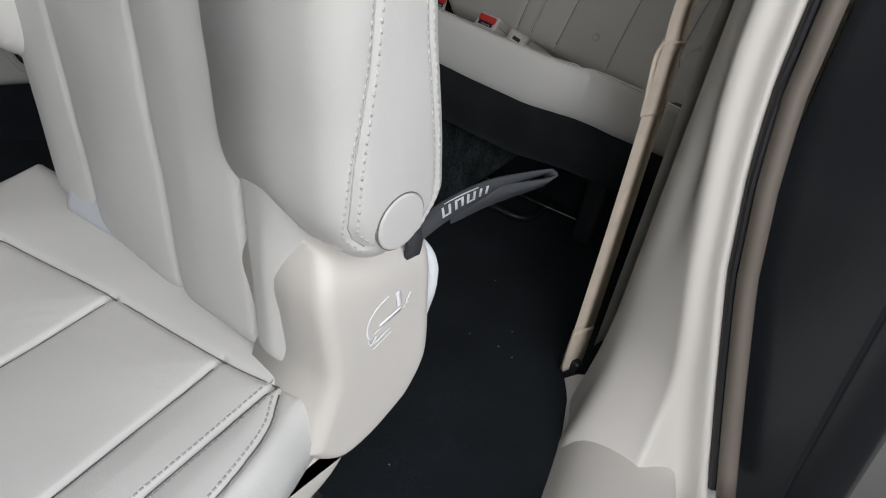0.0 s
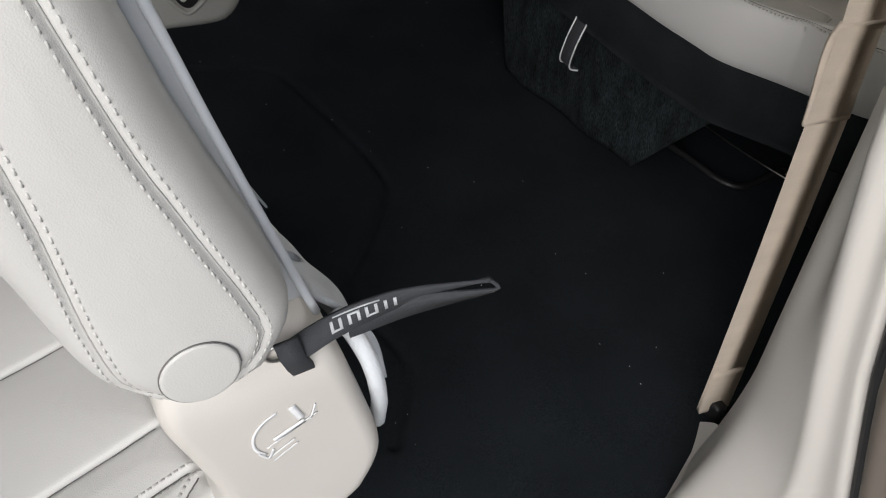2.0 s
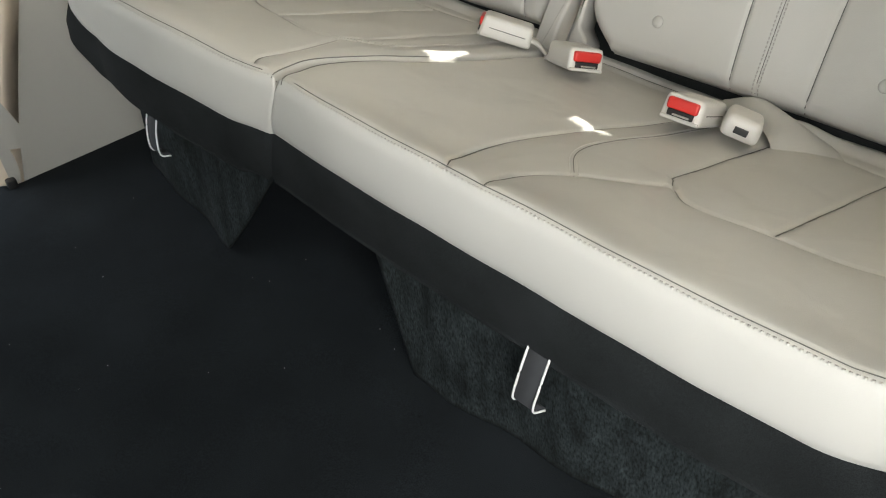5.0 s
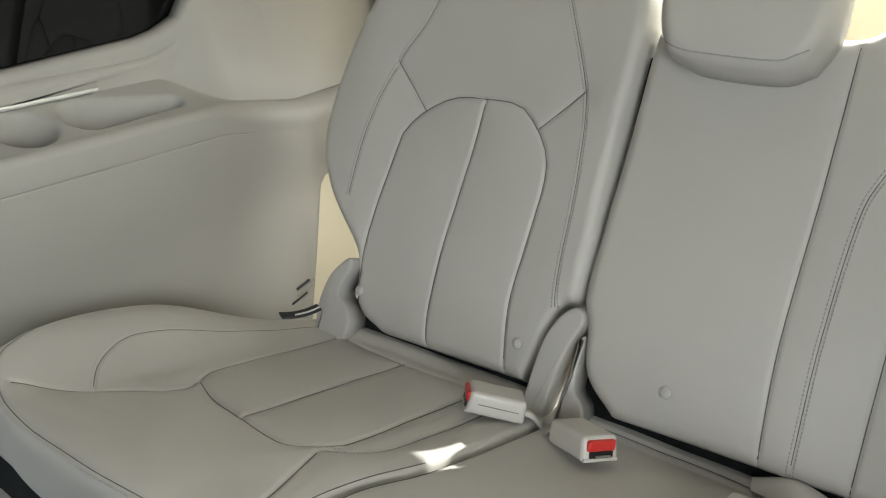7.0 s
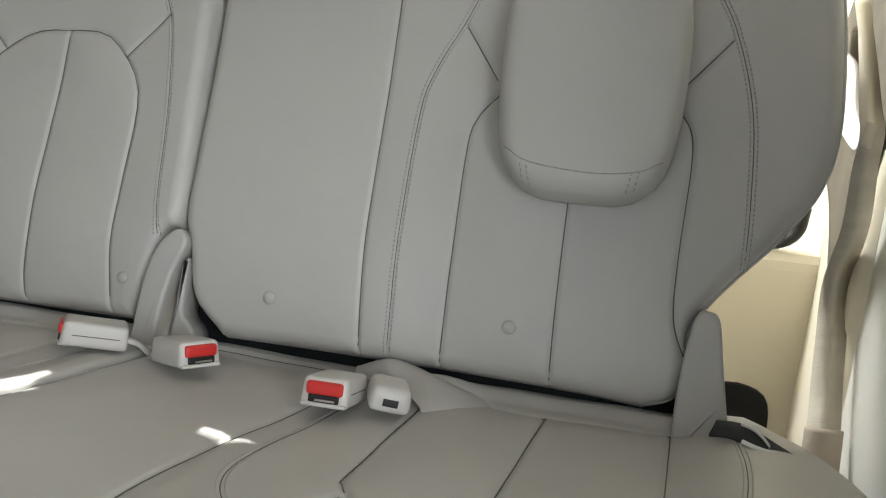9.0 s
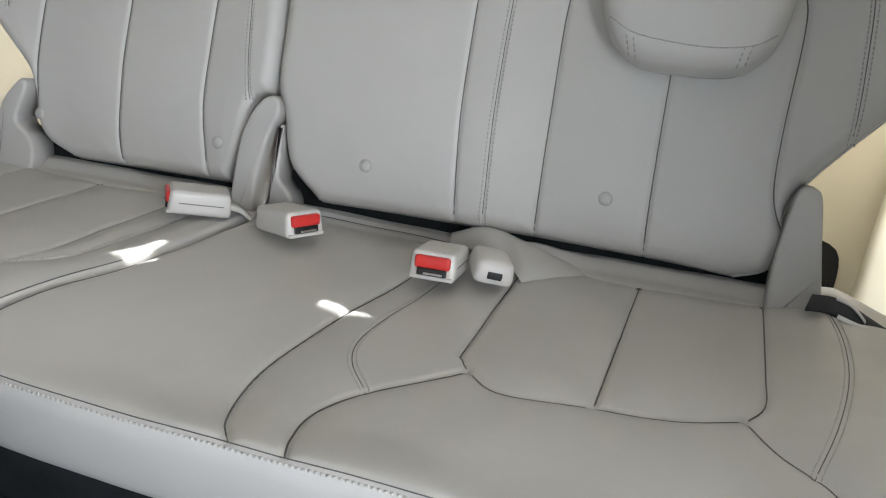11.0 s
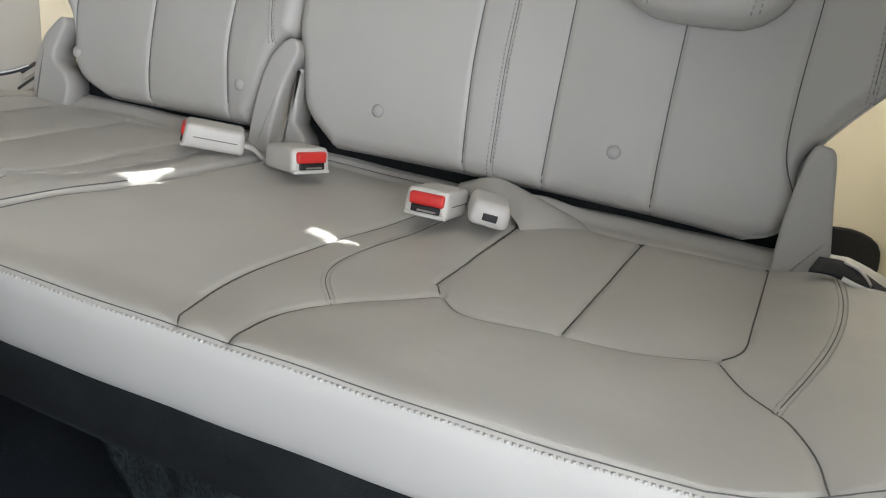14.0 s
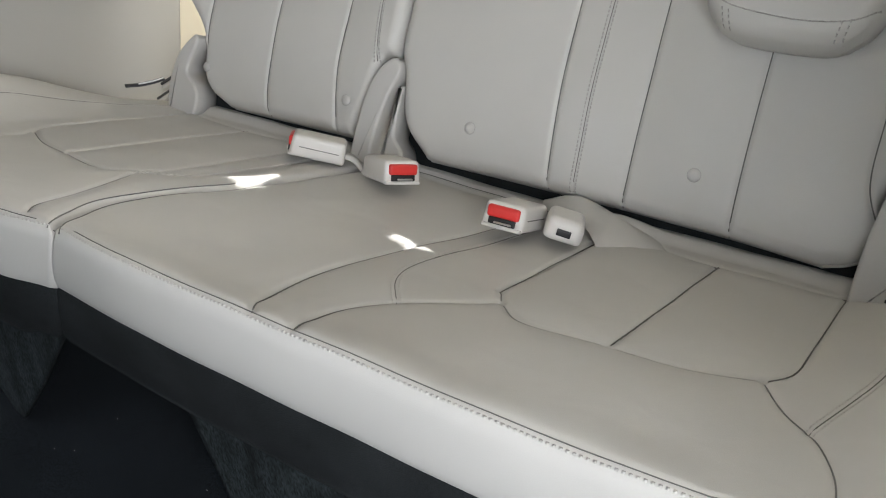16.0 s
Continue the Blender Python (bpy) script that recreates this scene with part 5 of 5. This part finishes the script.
zs = np.r_[np.linspace(-0.02, 0.30, 26), np.linspace(0.34, 1.33, 18)]
rows = [spline(pillar_row(z), 80) for z in zs]
V = [(x, y, z) for z, r in zip(zs, rows) for x, y in r]
F = [(a * 80 + b, a * 80 + b + 1, a * 80 + 81 + b, a * 80 + 80 + b) for a in range(len(zs) - 1) for b in range(79)]
tagged(part("pillar_trim_right", V, F, PILLAR), "light beige moulded pillar trim beside the door opening", "pillar", kind="structure")
seal_at = lambda dx, dy: [(pillar_row(z)[-2][0] + dx, pillar_row(z)[-2][1] + dy, z) for z in np.linspace(0.03, 1.32, 40)]  # noqa: E731
seal = plate("door_seal", *tube(seal_at(0.008, 0.002), 0.0075, 12), RUBBER, "double-lobed black rubber door seal", "door seal")
part("seal_lip", *tube(seal_at(0.025, -0.003), 0.0115, 12), SEAL_LIP, seal, "brownish sealing lip")
# sill: its inner edge swings inward where it meets the pillar's foot
sill_prof = [(-0.014, -0.012), (0.0, 0.006), (0.022, 0.026), (0.065, 0.036), (0.13, 0.033), (0.16, 0.01), (0.17, -0.10)]
r = spline(sill_prof, 24)
yy = np.r_[np.linspace(-1.6, -0.3, 8), np.linspace(-0.25, 0.27, 30)]
V = [(x + float(np.interp(y, (-0.3, 0.04, 0.10, 0.17, 0.24, 0.27), (0.955, 0.941, 0.917, 0.887, 0.848, 0.822))), y, z) for y in yy for x, z in r]
F = [(a * 24 + b, a * 24 + 24 + b, a * 24 + 25 + b, a * 24 + 1 + b) for a in range(len(yy) - 1) for b in range(23)]
tagged(part("sill_trim", V, F, PILLAR), "light beige door sill trim", "sill", kind="structure")
plate("door_jamb", *rounded(0.16, 0.02, 1.6, 0.006, pose(1.055, 0.262, 0.52)), PAINT, "dark painted door jamb", "pillar")
door = thing("sliding_door", (1.15, 0.70, -0.1), "dark painted sliding door slid open to the rear", "car door")
part("door_shell", *rounded(0.09, 1.25, 0.80, 0.03, pose(1.145, 0.89, 0.29)), PAINT, door)
part("door_window", *rounded(0.012, 1.12, 0.50, 0.004, pose(1.145, 0.89, 0.98)), GLASS, door)
part("door_frame", *rounded(0.06, 0.07, 0.66, 0.015, pose(1.145, 0.29, 0.98)), BLACK, door)
part("door_trim", *rounded(0.03, 1.1, 0.26, 0.015, pose(1.095, 0.84, 0.03)), PLASTIC, door, "grey lower door trim")

# side wall between the pillar and the bench, right
r = spline([(0.80, -0.25), (0.80, 0.25), (0.80, 0.52), (0.83, 0.57), (0.92, 0.59), (0.94, 0.66)], 30)
yy = np.r_[np.linspace(0.40, 1.10, 12), np.linspace(1.12, 1.20, 8)]
inward = lambda y, z: 0.066 * smooth((y - 0.70) / 0.42)  # noqa: E731
V = [(x - inward(y, z), y + 0.12 * smooth((z - 0.10) / 0.5) * smooth((y - 0.8) / 0.4) - 0.02, z) for y in yy for x, z in r]
F = [(a * 30 + b, a * 30 + 30 + b, a * 30 + 31 + b, a * 30 + 1 + b) for a in range(len(yy) - 1) for b in range(29)]
tagged(part("wall_right", V, F, LIT_TRIM), "beige moulded side trim, paler for the light on it", "wall", kind="structure")
plate("window_2", *rounded(0.006, 0.85, 0.62, 0.002, pose(0.95, 0.85, 0.98)), GLASS, "dark tinted quarter window", "window")


# ---- belts ----
def belt(path, across, label, anchor=True, width=0.046, web=WEB):
    ob = thing("seat_belt", path[0], label, "seat belt", "belts")
    part("webbing", *ribbon(path, across, width, 0.0016, 60), web, ob)
    if anchor:
        a, b = np.array(path[0]), np.array(path[1])
        d = (b - a) / np.linalg.norm(b - a)
        part("sleeve", *ribbon([a - d * 0.01, a + d * 0.02, a + d * 0.055], across[0] if isinstance(across, list) else across, width * 0.86, 0.008, 12), WEB, ob, "stitched tan anchor sleeve")
        part("anchor", *rounded(0.03, 0.016, 0.035, 0.005, pose(*(a - d * 0.012))), BLACK, ob, "black floor anchor")
    return ob


ACROSS = (0.14, 0.99, 0.0)
b2 = belt([(0.812, 0.290, 0.020), (0.810, 0.293, 0.10), (0.803, 0.301, 0.25), (0.794, 0.309, 0.40), (0.789, 0.313, 0.47), (0.79, 0.315, 0.60), (0.85, 0.31, 1.2)], ACROSS, "tan second-row belt hanging beside the pillar")
part("fold", *ribbon([(0.7935, 0.308, 0.385), (0.790, 0.310, 0.41), (0.785, 0.312, 0.440), (0.783, 0.314, 0.462), (0.7885, 0.314, 0.478)], ACROSS, 0.050, 0.005, 20), WEB, b2, "stitched fold in the webbing")
for dz in (0.0, 0.012, 0.022):
    part("stitch_row", *ribbon([(0.7835 - 0.13 * dz, 0.290, 0.404 + dz), (0.7895 - 0.13 * dz, 0.331, 0.412 + dz)], (0, 0, 1), 0.0016, 0.001, 6), THREAD, b2)
belt([(-0.790, 0.283, 0.012), (-0.792, 0.313, 0.12), (-0.790, 0.382, 0.30), (-0.787, 0.440, 0.45), (-0.790, 0.450, 0.52), (-0.81, 0.46, 0.62), (-0.87, 0.50, 0.85), (-0.90, 0.54, 1.2)], (0.1, 0.95, -0.3), "tan second-row belt hanging by the side trim")
b3 = belt([(0.700, 1.060, 0.083), (0.702, 1.098, 0.138), (0.703, 1.136, 0.172), (0.703, 1.175, 0.225), (0.702, 1.206, 0.291), (0.701, 1.159, 0.387), (0.700, 1.170, 0.454), (0.699, 1.164, 0.497), (0.699, 1.208, 0.519), (0.698, 1.288, 0.564), (0.697, 1.400, 0.618)], [(0.98, 0.03, 0), (0.98, 0.03, 0), (0.95, 0.15, 0), (0.92, 0.3, 0), (0.90, 0.4, 0), (0.86, 0.48, 0), (0.75, 0.6, 0), (0.55, 0.8, 0), (0.55, 0.8, 0), (0.6, 0.77, 0), (0.6, 0.77, 0)], "cream third-row belt hanging from the side panel", anchor=False, width=0.040, web=CREAM)
part("belt_clip", *rounded(0.010, 0.022, 0.030, 0.004, pose(0.696, 1.164, 0.497, -25, 0, -20)), CARGO, b3, "cream belt guide clip")
part("sleeve", *ribbon([(0.700, 1.060, 0.083), (0.701, 1.079, 0.111), (0.702, 1.098, 0.138)], (0.98, 0.05, 0), 0.046, 0.009, 12), WEB, b3, "stitched tan anchor sleeve")
# black pull tabs at the bench ends
tab = part("pull_tab", *ribbon([(0.562, 0.934, 0.222), (0.584, 0.936, 0.222), (0.604, 0.925, 0.222), (0.626, 0.905, 0.222), (0.649, 0.886, 0.222)], (0.25, 0.97, 0.0), 0.032, 0.003, 24), STRAP, bench_wide, "black webbing tab with white woven edges")
part("tab_edge", *ribbon([(0.591, 0.946, 0.225), (0.604, 0.939, 0.225), (0.613, 0.926, 0.225), (0.619, 0.912, 0.225)], (0.3, 0.9, 0.3), 0.004, 0.002, 16), WHITE, tab, "white woven edge")
part("tab_edge", *ribbon([(0.591, 0.913, 0.225), (0.604, 0.906, 0.225), (0.617, 0.901, 0.225), (0.631, 0.896, 0.225)], (0.3, 0.9, 0.3), 0.006, 0.002, 16), WHITE, tab, "white woven edge")
tab = part("pull_tab", *ribbon([(-0.584, 0.867, 0.264), (-0.566, 0.881, 0.264), (-0.555, 0.899, 0.264), (-0.55, 0.919, 0.264)], (0.8, -0.5, 0.25), 0.038, 0.003, 20), STRAP, bench_slim, "black webbing tab with a white woven edge")
part("tab_edge", *ribbon([(-0.56, 0.876, 0.2685), (-0.549, 0.894, 0.2685), (-0.544, 0.914, 0.2685)], (0.8, -0.5, 0.25), 0.004, 0.002, 12), WHITE, tab, "white woven edge")

# lint on the carpet
random.seed(4)
V, F = [], []
for k in range(55):
    x, y, s, a = random.uniform(-0.6, 0.85), random.uniform(-0.1, 0.5), random.uniform(0.0003, 0.0008), random.uniform(0, 3.14)
    o = len(V)
    for u, v in ((-1, -0.4), (1, -0.4), (1, 0.4), (-1, 0.4)):
        V.append((x + s * (u * math.cos(a) - v * math.sin(a)), y + s * (u * math.sin(a) + v * math.cos(a)), 0.0035))
    V.append((x, y, 0.0045))
    F += [(o, o + 1, o + 4), (o + 1, o + 2, o + 4), (o + 2, o + 3, o + 4), (o + 3, o, o + 4)]
tagged(part("lint", V, F, WHITE), "tiny pale lint specks on the black carpet", "lint", kind="stuff")
